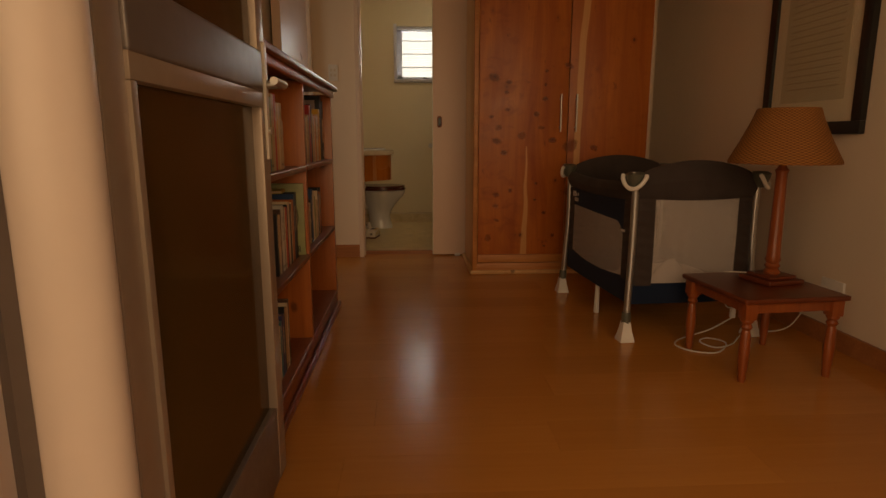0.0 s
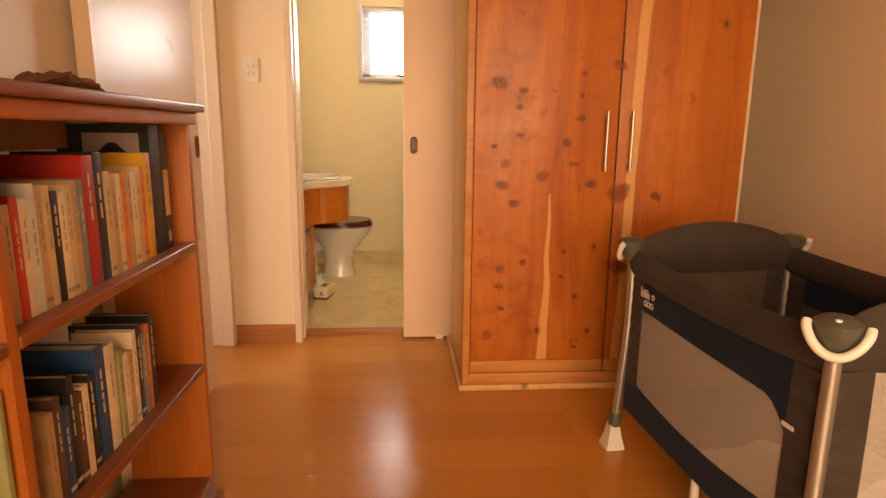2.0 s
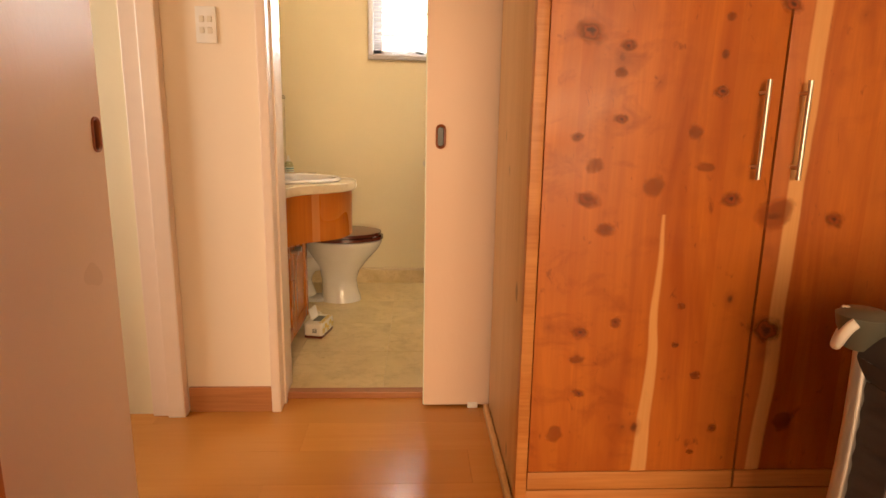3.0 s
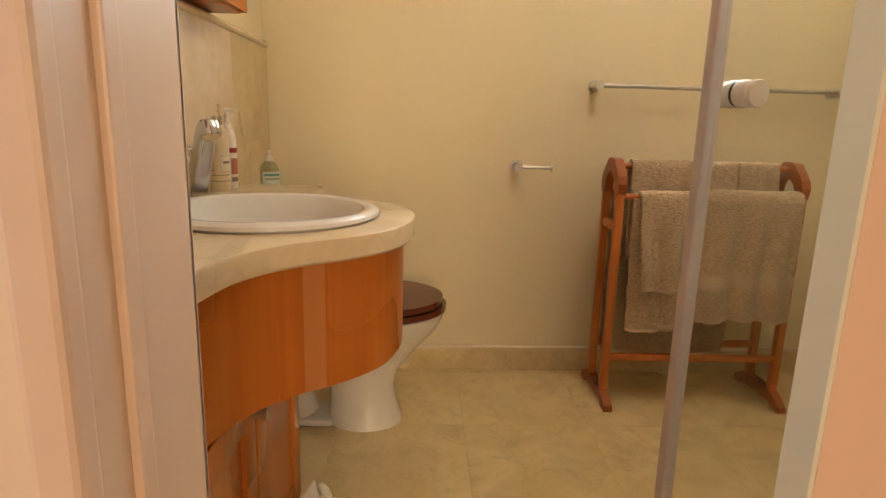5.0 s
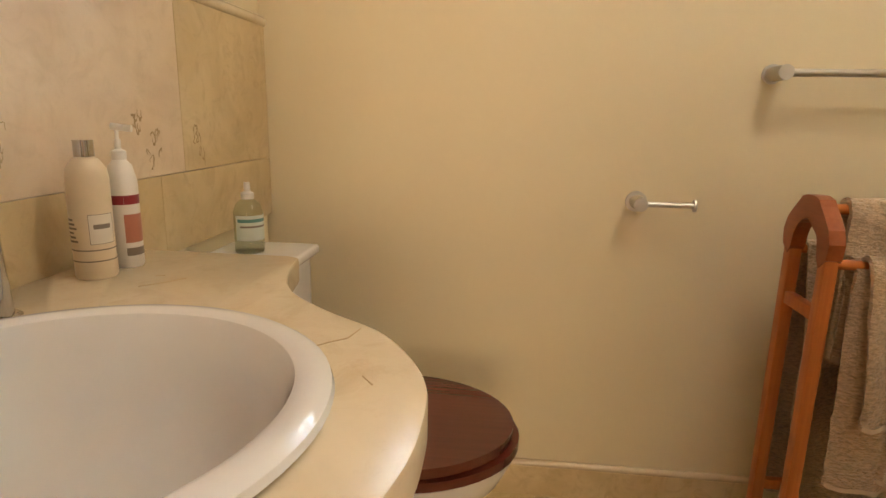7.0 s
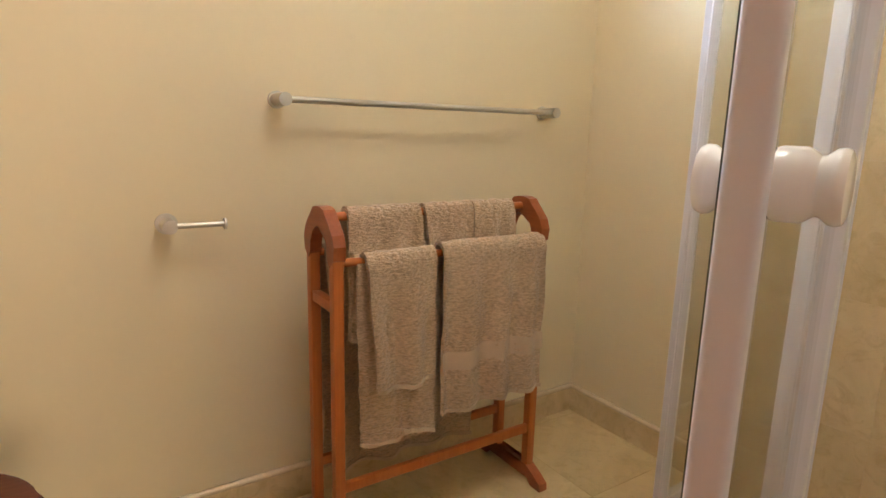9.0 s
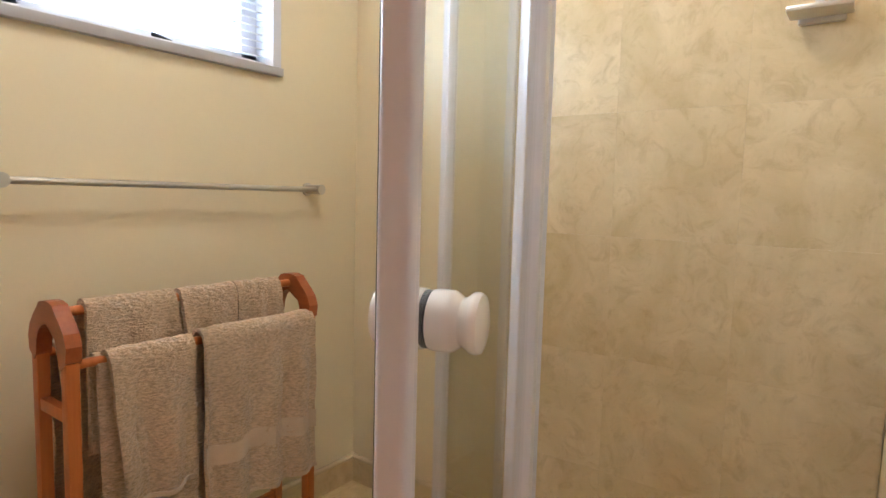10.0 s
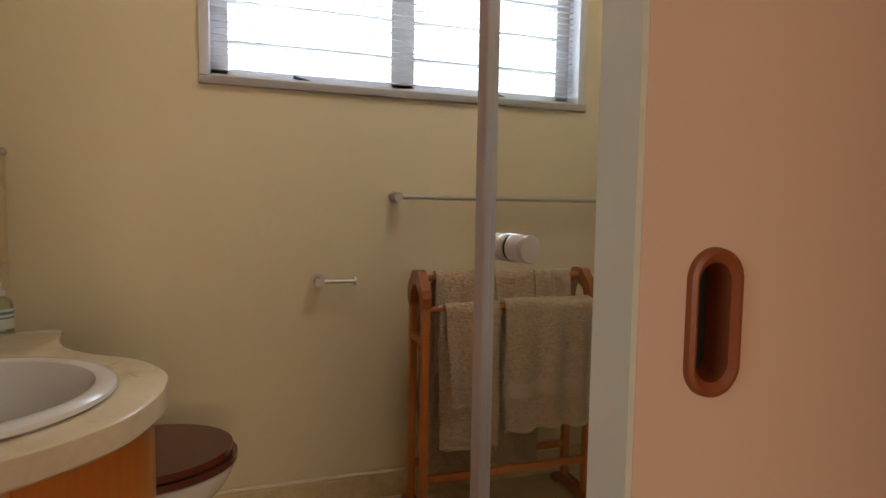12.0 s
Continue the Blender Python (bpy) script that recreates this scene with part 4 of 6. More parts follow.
def bird_book():
    """Large green picture book facing out, with a round pale picture and a bar label."""
    ob = thing("picture_book", "green picture book with a round cream panel leaning face out", "book", pose(0.203, 1.912, Z2, 0, 0, -90), "books in the bookcase")
    part("cover", box(-0.012, 0, -0.23, 0, 0, 0.285, 0.002), cover((0.36, 0.36, 0.15)), ob)
    disc = lathe([(0, 0.0), (0.088, 0.0), (0.088, 0.001), (0, 0.001)], 40)
    part("round_panel", moved(disc, pose(0.0002, -0.115, 0.155, 0, 90, 0)), cover((0.66, 0.52, 0.34)), ob)
    ring = lathe([(0.088, 0.0), (0.094, 0.0), (0.094, 0.0012), (0.088, 0.0012)], 40)
    part("ring", moved(ring, pose(0.0002, -0.115, 0.155, 0, 90, 0)), cover((0.16, 0.14, 0.06)), ob)
    part("text_bars", merged(*[box(0.0012, 0.0018, -0.115 - w, -0.115 + w, 0.205 - 0.011 * k, 0.209 - 0.011 * k) for k, w in enumerate((0.02, 0.035, 0.045, 0.05, 0.05, 0.05, 0.045, 0.04))]), M_INK, ob, smooth=False)
    part("bar_label", merged(*[box(0.0002, 0.001, -0.058 + 0.005 * k, -0.055 + 0.005 * k, 0.012, 0.038) for k in range(8)]), M_BLACK, ob, smooth=False)


bird_book()


def driftwood(name, label, y0, y1, h, x):
    def f(u, v):
        a = 2 * math.pi * v
        env = (math.sin(math.pi * min(max(u, 0.02), 0.98)) ** 0.35) * (1.0 - 0.2 * u)
        n = noise.noise((u * 9, math.cos(a), math.sin(a) * 1.4))
        n += 0.5 * noise.noise((u * 31, 2.2 * math.cos(a), 2.2 * math.sin(a)))
        r = 0.030 * env * (1 + 0.35 * n)
        return (x + r * math.cos(a) * 1.5, y0 + u * (y1 - y0), 1.172 + max(0.0, h * env * (0.5 + 0.5 * math.sin(a)) * (1 + 0.4 * n)))
    ob = part(name, sheet(f, 90, 20), M_ROCK)
    tagged(ob, label, "ornament")


driftwood("driftwood", "rough dark brown piece of driftwood lying on the bookcase", 1.20, 2.08, 0.080, 0.10)
driftwood("driftwood", "thin flat dark sliver of driftwood lying on the bookcase", 2.16, 2.42, 0.034, 0.14)

# framed print on the right-hand wall
pf = thing("framed_print", "large print in a black frame with a cream mount", "picture", pose(XR, 2.305, 0.93))
PW, PH = 0.70, 0.92
part("frame", merged(box(-0.030, -0.002, -PW / 2, PW / 2, 0, 0.055, 0.004), box(-0.030, -0.002, -PW / 2, PW / 2, PH - 0.055, PH, 0.004),
                     box(-0.030, -0.002, -PW / 2, -PW / 2 + 0.055, 0.054, PH - 0.054, 0.004), box(-0.030, -0.002, PW / 2 - 0.055, PW / 2, 0.054, PH - 0.054, 0.004)), M_BLACK, pf)
part("mount", box(-0.014, -0.004, -PW / 2 + 0.05, PW / 2 - 0.05, 0.05, PH - 0.05), M_MOUNT, pf, smooth=False)
part("print", box(-0.016, -0.013, -0.22, 0.22, 0.15, PH - 0.14), M_PRINT, pf, "faded sepia print", False)
part("print_lines", merged(*[box(-0.0168, -0.0155, -0.18, 0.18, z, z + 0.004) for z in [0.21 + 0.03 * k for k in range(17)]]), M_INK, pf, smooth=False)
part("glazing", box(-0.022, -0.020, -PW / 2 + 0.05, PW / 2 - 0.05, 0.05, PH - 0.05), M_GLASS, pf, smooth=False).visible_shadow = False


def travel_cot():
    c = thing("travel_cot", "charcoal and navy folding travel cot with mesh sides", "cot", pose(1.872, 2.568, 0, 0, 0, 4.5))
    hx, hy, zt = 0.298, 0.430, 0.735
    corner = [(-1, -1), (1, -1), (1, 1), (-1, 1)]
    for sx, sy in corner:
        pts = smooth_line([(sx * (hx + 0.010), sy * (hy + 0.010), 0.05), (sx * (hx + 0.004), sy * (hy + 0.004), 0.20), (sx * (hx - 0.006), sy * (hy - 0.006), 0.42),
                           (sx * (hx - 0.008), sy * (hy - 0.008), 0.60), (sx * (hx - 0.006), sy * (hy - 0.006), 0.72)], 5)
        leg = part("leg", tube(pts, 0.0155, 16), M_TUBE, c, "silver painted curved tube leg")
        sock = part("leg_collar", moved(lathe([(0, 0.085), (0.021, 0.085), (0.022, 0.115), (0.019, 0.135), (0, 0.135)], 20), pose(sx * (hx + 0.009), sy * (hy + 0.009), 0)), M_CAPGREY, leg)
        foot = [(0.046, 0.0), (0.046, 0.008), (0.032, 0.05), (0.024, 0.09), (0.0, 0.092)]
        part("foot", moved(lathe([(0, 0)] + foot, 4), pose(sx * (hx + 0.012), sy * (hy + 0.012), 0, 0, 0, 45)), M_PLASTIC, leg, "white plastic foot")
        # corner cap: grey shield with a white horseshoe rim
        out = Vector((sx, sy, 0)).normalized()
        side = Vector((-out.y, out.x, 0))
        base = Vector((sx * (hx + 0.004), sy * (hy + 0.004), 0))
        arc = [base + out * 0.026 * math.cos(a * 0.9) + side * 0.052 * math.sin(a) + Vector((0, 0, zt + 0.020 - 0.060 * math.cos(a * 0.8) ** 2)) for a in [(-1.75 + 3.5 * k / 22) for k in range(23)]]
        cap = part("corner_cap", moved(lathe([(0.0, -0.045), (0.022, -0.040), (0.040, 0.0), (0.044, 0.022), (0.030, 0.032), (0, 0.034)], 20, 1, 1),
                                       pose(base.x - out.x * 0.008, base.y - out.y * 0.008, zt)), M_CAPGREY, c, "dark grey plastic corner cap")
        part("white_rim", tube(arc, 0.0095, 10), M_PLASTIC, cap, "white horseshoe rim")
        part("rivet", moved(lathe([(0, 0.004), (0.006, 0.003), (0.007, 0)], 12), Matrix.Translation(base + out * 0.020 + Vector((0, 0, zt + 0.03)))), M_PLASTIC, cap)

    def side(kind, sgn):
        """One fabric side. kind 'long' faces x, kind 'end' faces y."""
        half = hy if kind == "long" else hx
        off = hx if kind == "long" else hy

        def at(u, z, out=0.0):
            s = (2 * u - 1) * (half - 0.012)
            bow = out + 0.010 * math.sin(math.pi * u) * math.sin(math.pi * min(max(z / 0.7, 0), 1))
            if kind == "long":
                return (sgn * (off - 0.010 + bow), s, z)
            return (s, sgn * (off - 0.010 + bow), z)

        def ridge(u):
            if kind == "long":
                return zt - 0.005 - 0.020 * math.sin(math.pi * u)
            return zt + 0.022 + 0.062 * max(0.0, math.sin(math.pi * min(max((u - 0.04) / 0.92, 0), 1))) ** 0.7

        low_rail = 0.640 if kind == "long" else 0.650

        def pad(u, v):
            a = 2 * math.pi * v
            top, bot = ridge(u), low_rail - 0.012 * math.sin(math.pi * u)
            zm, hh = (top + bot) / 2, (top - bot) / 2
            w = 0.024 * (1 + 0.10 * noise.noise((u * 14, v * 3, off)))
            p = at(u, 0.3, 0)
            z = zm + hh * math.copysign(abs(math.sin(a)) ** 0.8, math.sin(a))
            q = -0.004 + w * math.cos(a) * (0.55 + 0.45 * (1 - abs(math.sin(a))))
            return (p[0] + (sgn * q if kind == "long" else 0), p[1] + (sgn * q if kind == "end" else 0), z)
        part("top_rail", sheet(pad, 44, 18), M_GREY, c, "padded charcoal top rail")
        zb = 0.165
        if kind == "long":
            # seen window: lower edge and upper edge along u
            ua, ub = 0.11, 0.90
            def upper(u):
                k = (u - ua) / (ub - ua)
                return 0.545 - 0.015 * (1 - k) - 0.06 * max(0, (0.12 - k) / 0.12) ** 2
            def lower(u):
                k = (u - ua) / (ub - ua)
                return 0.262 + 0.02 * abs(2 * k - 1) ** 2
        else:
            ua, ub = 0.165, 0.865
            def upper(u):
                return low_rail - 0.004
            def lower(u):
                return 0.262
        part("mesh_window", sheet(lambda u, v: at(ua + u * (ub - ua), lower(ua + u * (ub - ua)) + v * (upper(ua + u * (ub - ua)) - lower(ua + u * (ub - ua)))), 24, 10), M_NET if sgn < 0 else M_FARCLOTH, c, "pale see-through netting panel" if sgn < 0 else "solid brown-grey cloth panel")
        part("bottom_band", sheet(lambda u, v: at(u, zb + v * (lower(min(max(u, ua), ub)) - zb), 0.002), 28, 4, 0.003), M_NAVY, c, "navy fabric bottom band")
        if kind == "long":
            part("logo_band", sheet(lambda u, v: at(ua + u * (ub - ua), upper(ua + u * (ub - ua)) + v * (low_rail + 0.006 - upper(ua + u * (ub - ua))), 0.002), 28, 4, 0.003), M_NAVY, c, "navy fabric upper band")
        for a0, a1 in ((0.0, ua), (ub, 1.0)):
            def sleeve(u, v):
                uu, z = a0 + u * (a1 - a0), lower(ua) - 0.01 + v * (low_rail + 0.01 - lower(ua))
                fold = 0.004 * math.sin(v * 52 + 2 * u) * math.sin(math.pi * u)
                return at(uu, z, 0.003 + fold)
            part("corner_sleeve", sheet(sleeve, 8, 60, 0.003), M_GREY, c, "wrinkled charcoal fabric sleeve")
        return at
    front = side("long", -1)
    side("long", 1), side("end", -1), side("end", 1)
    # printed mark on the navy band: two rows of plain white strokes and a small ring
    p = front(0.90, 0.60, 0.008)
    strokes = [box(-0.0008, 0, -0.0030 - 0.0098 * k, 0.0030 - 0.0098 * k, 0.0, h, 0.0004, 1) for k, h in enumerate((0.030, 0.022, 0.028, 0.028, 0.030, 0.020))]
    rings = [moved(lathe([(0.006, -0.0004), (0.0105, -0.0004), (0.0105, 0.0004), (0.006, 0.0004), (0.006, -0.0004)], 18), pose(-0.0004, -0.030 - 0.020 * k, -0.016, 0, 90)) for k in range(3)]
    badge = moved(lathe([(0.005, -0.0004), (0.009, -0.0004), (0.009, 0.0004), (0.005, 0.0004), (0.005, -0.0004)], 18), pose(-0.0004, -0.074, 0.014, 0, 90))
    part("printed_mark", moved(merged(*strokes, *rings, badge), pose(p[0] - 0.001, p[1], 0.592)), M_PLASTIC, c, "white printed mark of plain strokes")
    part("mattress_base", box(-hx + 0.02, hx - 0.02, -hy + 0.02, hy - 0.02, 0.185, 0.215, 0.008), M_NAVY, c)
    for sx in (-1, 1):
        part("centre_foot", tube([(sx * (hx - 0.03), 0.0, 0.0), (sx * (hx - 0.03), 0.0, 0.19)], [0.014, 0.011], 12), M_PLASTIC, c, "white plastic middle foot")
    part("care_tag", box(-hx - 0.004, -hx - 0.002, -0.36, -0.325, 0.49, 0.50), M_PLASTIC, c, "small white care tag", False)
    bed = part("bedding", sheet(lambda u, v: (-0.25 + 0.5 * u, -0.42 + 0.45 * v, 0.218 + (0.09 * abs(noise.noise((u * 3.1, v * 3.7, 0.4))) + 0.10 * math.exp(-((u - 0.35) ** 2 + (v - 0.2) ** 2) * 14))
                                       * min(1, 8 * min(u, 1 - u, v, 1 - v))), 36, 48), M_BEDDING)
    bed.matrix_basis = pose(1.872, 2.568, 0, 0, 0, 4.5)
    tagged(bed, "crumpled pale bedding lying inside the travel cot", "bedding")


travel_cot()


def side_table():
    t = thing("side_table", "low red-brown stained wooden side table with turned legs", "table", pose(2.040, 1.825, 0, 0, 0, 5))
    hx, hy, zt = 0.215, 0.220, 0.332
    part("tabletop", box(-hx, hx, -hy, hy, zt - 0.020, zt, 0.007, 3), M_TABLE, t)
    part("apron", merged(box(-hx + 0.045, hx - 0.045, -hy + 0.028, -hy + 0.045, zt - 0.062, zt - 0.020), box(-hx + 0.045, hx - 0.045, hy - 0.045, hy - 0.028, zt - 0.062, zt - 0.020),
                         box(-hx + 0.028, -hx + 0.045, -hy + 0.045, hy - 0.045, zt - 0.062, zt - 0.020), box(hx - 0.045, hx - 0.028, -hy + 0.045, hy - 0.045, zt - 0.062, zt - 0.020)), M_TLEG, t)
    prof = [(0, 0), (0.013, 0), (0.016, 0.02), (0.014, 0.035), (0.017, 0.05), (0.020, 0.12), (0.018, 0.19), (0.014, 0.205), (0.022, 0.218), (0.016, 0.230), (0.024, 0.240), (0.024, 0.25), (0, 0.25)]
    for sx in (-1, 1):
        for sy in (-1, 1):
            x, y = sx * (hx - 0.037), sy * (hy - 0.037)
            part("leg", merged(moved(lathe(prof, 18), pose(x, y, 0)), box(x - 0.024, x + 0.024, y - 0.024, y + 0.024, 0.248, zt - 0.020, 0.003)), M_TLEG, t, "turned wooden leg")


side_table()


def table_lamp():
    l = thing("table_lamp", "turned wooden table lamp with a woven rush shade", "lamp", pose(2.108, 1.868, 0.332, 0, 0, 12))
    part("base", merged(box(-0.085, 0.085, -0.085, 0.085, 0, 0.020, 0.006, 3), box(-0.065, 0.065, -0.065, 0.065, 0.020, 0.034, 0.006, 3)), M_TABLE, l, "square stepped wooden base")
    prof = [(0, 0.034), (0.030, 0.034), (0.032, 0.045), (0.024, 0.055), (0.031, 0.066), (0.024, 0.078), (0.030, 0.092), (0.026, 0.11), (0.023, 0.30), (0.021, 0.44), (0.026, 0.455), (0.015, 0.47), (0.010, 0.50), (0, 0.50)]
    part("column", lathe(prof, 24), M_TLEG, l)
    sh = [(0.200, 0.482), (0.203, 0.488), (0.195, 0.505), (0.163, 0.568), (0.127, 0.650), (0.112, 0.692), (0.109, 0.696), (0.107, 0.690), (0.123, 0.648), (0.159, 0.566), (0.191, 0.503), (0.199, 0.486)]
    part("shade", lathe(sh + [sh[0]], 72), M_WICKER, l, "conical woven rush shade")
    part("shade_ring", merged(*[tube([(0, 0, 0.64), (0.118 * math.cos(a), 0.118 * math.sin(a), 0.662)], 0.0015, 6) for a in (0.3, 2.4, 4.5)]), M_STEEL, l)
    part("bulb", moved(lathe([(0, 0.62), (0.016, 0.612), (0.028, 0.585), (0.024, 0.555), (0.013, 0.53), (0.013, 0.49), (0, 0.49)], 16), ID), M_PLASTIC, l)


table_lamp()

# wall socket and plug, lamp cable
so = thing("wall_socket", "white double wall socket with a plug in it", "socket", pose(XR, 2.02, 0.24))
part("plate", box(-0.010, 0, -0.07, 0.07, -0.055, 0.055, 0.003), M_PLASTIC, so)
part("plug", box(-0.050, -0.010, 0.01, 0.055, -0.035, 0.02, 0.006), M_PLASTIC, so, "white plug")
cb = part("lamp_cable", tube(smooth_line([(2.43, 2.06, 0.21), (2.36, 2.10, 0.05), (2.20, 2.16, 0.006), (2.06, 2.02, 0.005), (1.96, 1.98, 0.005), (1.93, 2.06, 0.005), (1.99, 2.10, 0.006),
                                          (2.03, 2.02, 0.010), (1.94, 1.92, 0.005), (1.84, 1.94, 0.005), (1.80, 2.02, 0.005), (1.86, 2.10, 0.005), (2.02, 2.15, 0.03), (2.10, 2.11, 0.10)], 10), 0.0032, 8), M_CABLE)
tagged(cb, "white flex looped loosely on the floor beneath the table", "cable")
fx = part("lamp_flex", tube(smooth_line([(2.150, 1.935, 0.338), (2.120, 1.990, 0.336), (2.060, 2.020, 0.336), (2.020, 2.035, 0.334), (2.005, 2.050, 0.325), (2.02, 2.080, 0.25), (2.06, 2.10, 0.16), (2.10, 2.112, 0.147)], 8), 0.0030, 8), M_CABLE)
tagged(fx, "white lamp flex running over the edge of the side table", "cable")
tg = thing("cable_connector", "small white inline plug hanging behind the table", "plug", pose(2.10, 2.11, 0.11))
part("body", box(-0.011, 0.011, -0.009, 0.009, -0.012, 0.035, 0.004), M_PLASTIC, tg)

# ---------- bathroom things ----------
CZ = 0.812
BX, BY = 0.184, 4.845      # basin centre
OUT = [(BXL + 0.002, 4.318), (0.150, 4.318), (0.212, 4.330), (0.212, 4.393), (0.216, 4.447), (0.231, 4.500), (0.262, 4.553), (0.308, 4.600), (0.368, 4.645), (0.428, 4.715), (0.457, 4.800),
       (0.464, 4.870), (0.453, 4.952), (0.398, 5.045), (0.320, 5.105), (0.250, 5.175), (0.212, 5.270), (0.200, 5.345)]


def outline(inset=0.0):
    """The counter's plan: wall side straight, room side a double curve."""
    curve = [(p.x, p.y) for p in smooth_line([(x, y, 0) for x, y in OUT[2:]], 6)]
    if inset:
        moved_in = []
        for i, (x, y) in enumerate(curve):
            a, b = curve[max(i - 1, 0)], curve[min(i + 1, len(curve) - 1)]
            d = Vector((b[0] - a[0], b[1] - a[1])).normalized()
            moved_in.append((x - d.y * inset, y + d.x * inset))
        curve = moved_in
    return curve


def ray_out(poly, a):
    """Distance from the basin centre to the outline in the direction a."""
    dx, dy = math.cos(a), math.sin(a)
    best = 9.0
    for (x0, y0), (x1, y1) in zip(poly, poly[1:] + poly[:1]):
        ex, ey = x1 - x0, y1 - y0
        den = dx * ey - dy * ex
        if abs(den) < 1e-9:
            continue
        t = ((x0 - BX) * ey - (y0 - BY) * ex) / den
        s = ((x0 - BX) * dy - (y0 - BY) * dx) / den
        if t > 0 and -1e-6 <= s <= 1 + 1e-6:
            best = min(best, t)
    return best


def countertop():
    poly = [(BXL + 0.020, 4.318)] + outline() + [(BXL + 0.020, 5.345)]
    n = 180
    bm = bmesh.new()
    rings = []
    rows_ = ((0, 0.190, CZ - 0.04), (0, 0.190, CZ), (1, -0.005, CZ), (1, -0.001, CZ - 0.002), (1, 0.0, CZ - 0.006), (1, 0.0, CZ - 0.036), (1, -0.004, CZ - 0.040), (0, 0.190, CZ - 0.04))
    for outer, r, z in rows_:
        ring = []
        for k in range(n):
            a = 2 * math.pi * k / n
            d = ray_out(poly, a) + r if outer else r
            ring.append(bm.verts.new((BX + d * math.cos(a), BY + d * math.sin(a), z)))
        rings.append(ring)
    for a, b in zip(rings, rings[1:]):
        for k in range(n):
            bm.faces.new((a[k], a[(k + 1) % n], b[(k + 1) % n], b[k]))
    bmesh.ops.remove_doubles(bm, verts=bm.verts[:], dist=1e-5)
    ob = part("countertop", bm, M_COUNTER)
    tagged(ob, "cream marble vanity top with a curved front edge and hairline cracks", "countertop")
    for crack in (((0.060, 5.150), (0.082, 5.172), (0.098, 5.196)), ((0.052, 5.200), (0.064, 5.203)), ((0.330, 4.985), (0.352, 5.010), (0.366, 5.022), (0.372, 5.050)), ((0.402, 4.940), (0.414, 4.925))):
        part("hairline_crack", tube([(x, y, CZ + 0.0001) for x, y in crack], 0.0007, 5), M_CARVE, ob, "thin brown crack in the stone")


countertop()


def vanity():
    v = thing("vanity_unit", "cherry veneer vanity unit with a curved apron and cupboard doors", "cabinet", pose(0, 0, 0))
    line, inner = outline(0.022)[:-6], outline(0.040)[:-6]
    za, zb = 0.555, CZ - 0.041
    def nearest(y):
        return min(range(len(line)), key=lambda k: abs(line[k][1] - y))
    cuts = (0, nearest(4.548), nearest(4.592), nearest(4.617), nearest(4.639), len(line) - 1)
    for i, (a, b) in enumerate(zip(cuts, cuts[1:])):
        seg = line[a:b + 1] + inner[a:b + 1][::-1]
        part("apron", prism(seg, za, zb), M_VPALE if i == 3 else M_VENEER, v, "paler veneer strip" if i == 3 else "curved cherry veneer apron")
    part("carcass", box(BXL + 0.02, 0.175, 4.335, 5.02, 0.09, 0.60), M_VENEER, v)
    part("kick_board", box(BXL + 0.02, 0.15, 4.36, 5.0, BF, 0.09), M_TABLE, v, "dark recessed kick board", False)
    for a, b in ((4.340, 4.672), (4.680, 5.015)):
        dr = part("door", merged(box(0.176, 0.194, a, a + 0.06, 0.095, 0.545, 0.002), box(0.176, 0.194, b - 0.06, b, 0.095, 0.545, 0.002), box(0.176, 0.194, a + 0.06, b - 0.06, 0.095, 0.155, 0.002),
                                 box(0.176, 0.194, a + 0.06, b - 0.06, 0.485, 0.545, 0.002), box(0.176, 0.186, a + 0.055, b - 0.055, 0.15, 0.49)), M_VENEER, v, "panelled cherry cupboard door")
        part("handle", tube([(0.192, b - 0.03 if a < 4.5 else a + 0.03, 0.505), (0.225, b - 0.03 if a < 4.5 else a + 0.03, 0.505)], [0.008, 0.013], 14), M_STEEL, dr, "round steel knob")


vanity()


def basin():
    b = thing("basin", "round white ceramic drop-in basin", "basin", pose(BX, BY, CZ))
    prof = [(0.188, -0.004), (0.207, 0.000), (0.213, 0.005), (0.211, 0.011), (0.203, 0.016), (0.190, 0.017), (0.182, 0.013), (0.176, 0.000), (0.167, -0.030), (0.150, -0.075), (0.110, -0.108),
            (0.060, -0.124), (0.022, -0.128), (0.022, -0.140), (0, -0.140)]
    part("bowl", lathe(prof, 72), M_CERAMIC, b)
    part("waste", moved(lathe([(0, -0.1265), (0.016, -0.1265), (0.021, -0.1245), (0.021, -0.130)], 24), ID), M_CHROME, b, "chrome waste ring")
    part("overflow", moved(lathe([(0.004, 0.001), (0.011, 0.003), (0.013, 0.0)], 20), Matrix.Translation((-0.158, -0.03, -0.055)) @ pose(0, 0, 0, 0, 62, 8)), M_CHROME, b)


basin()


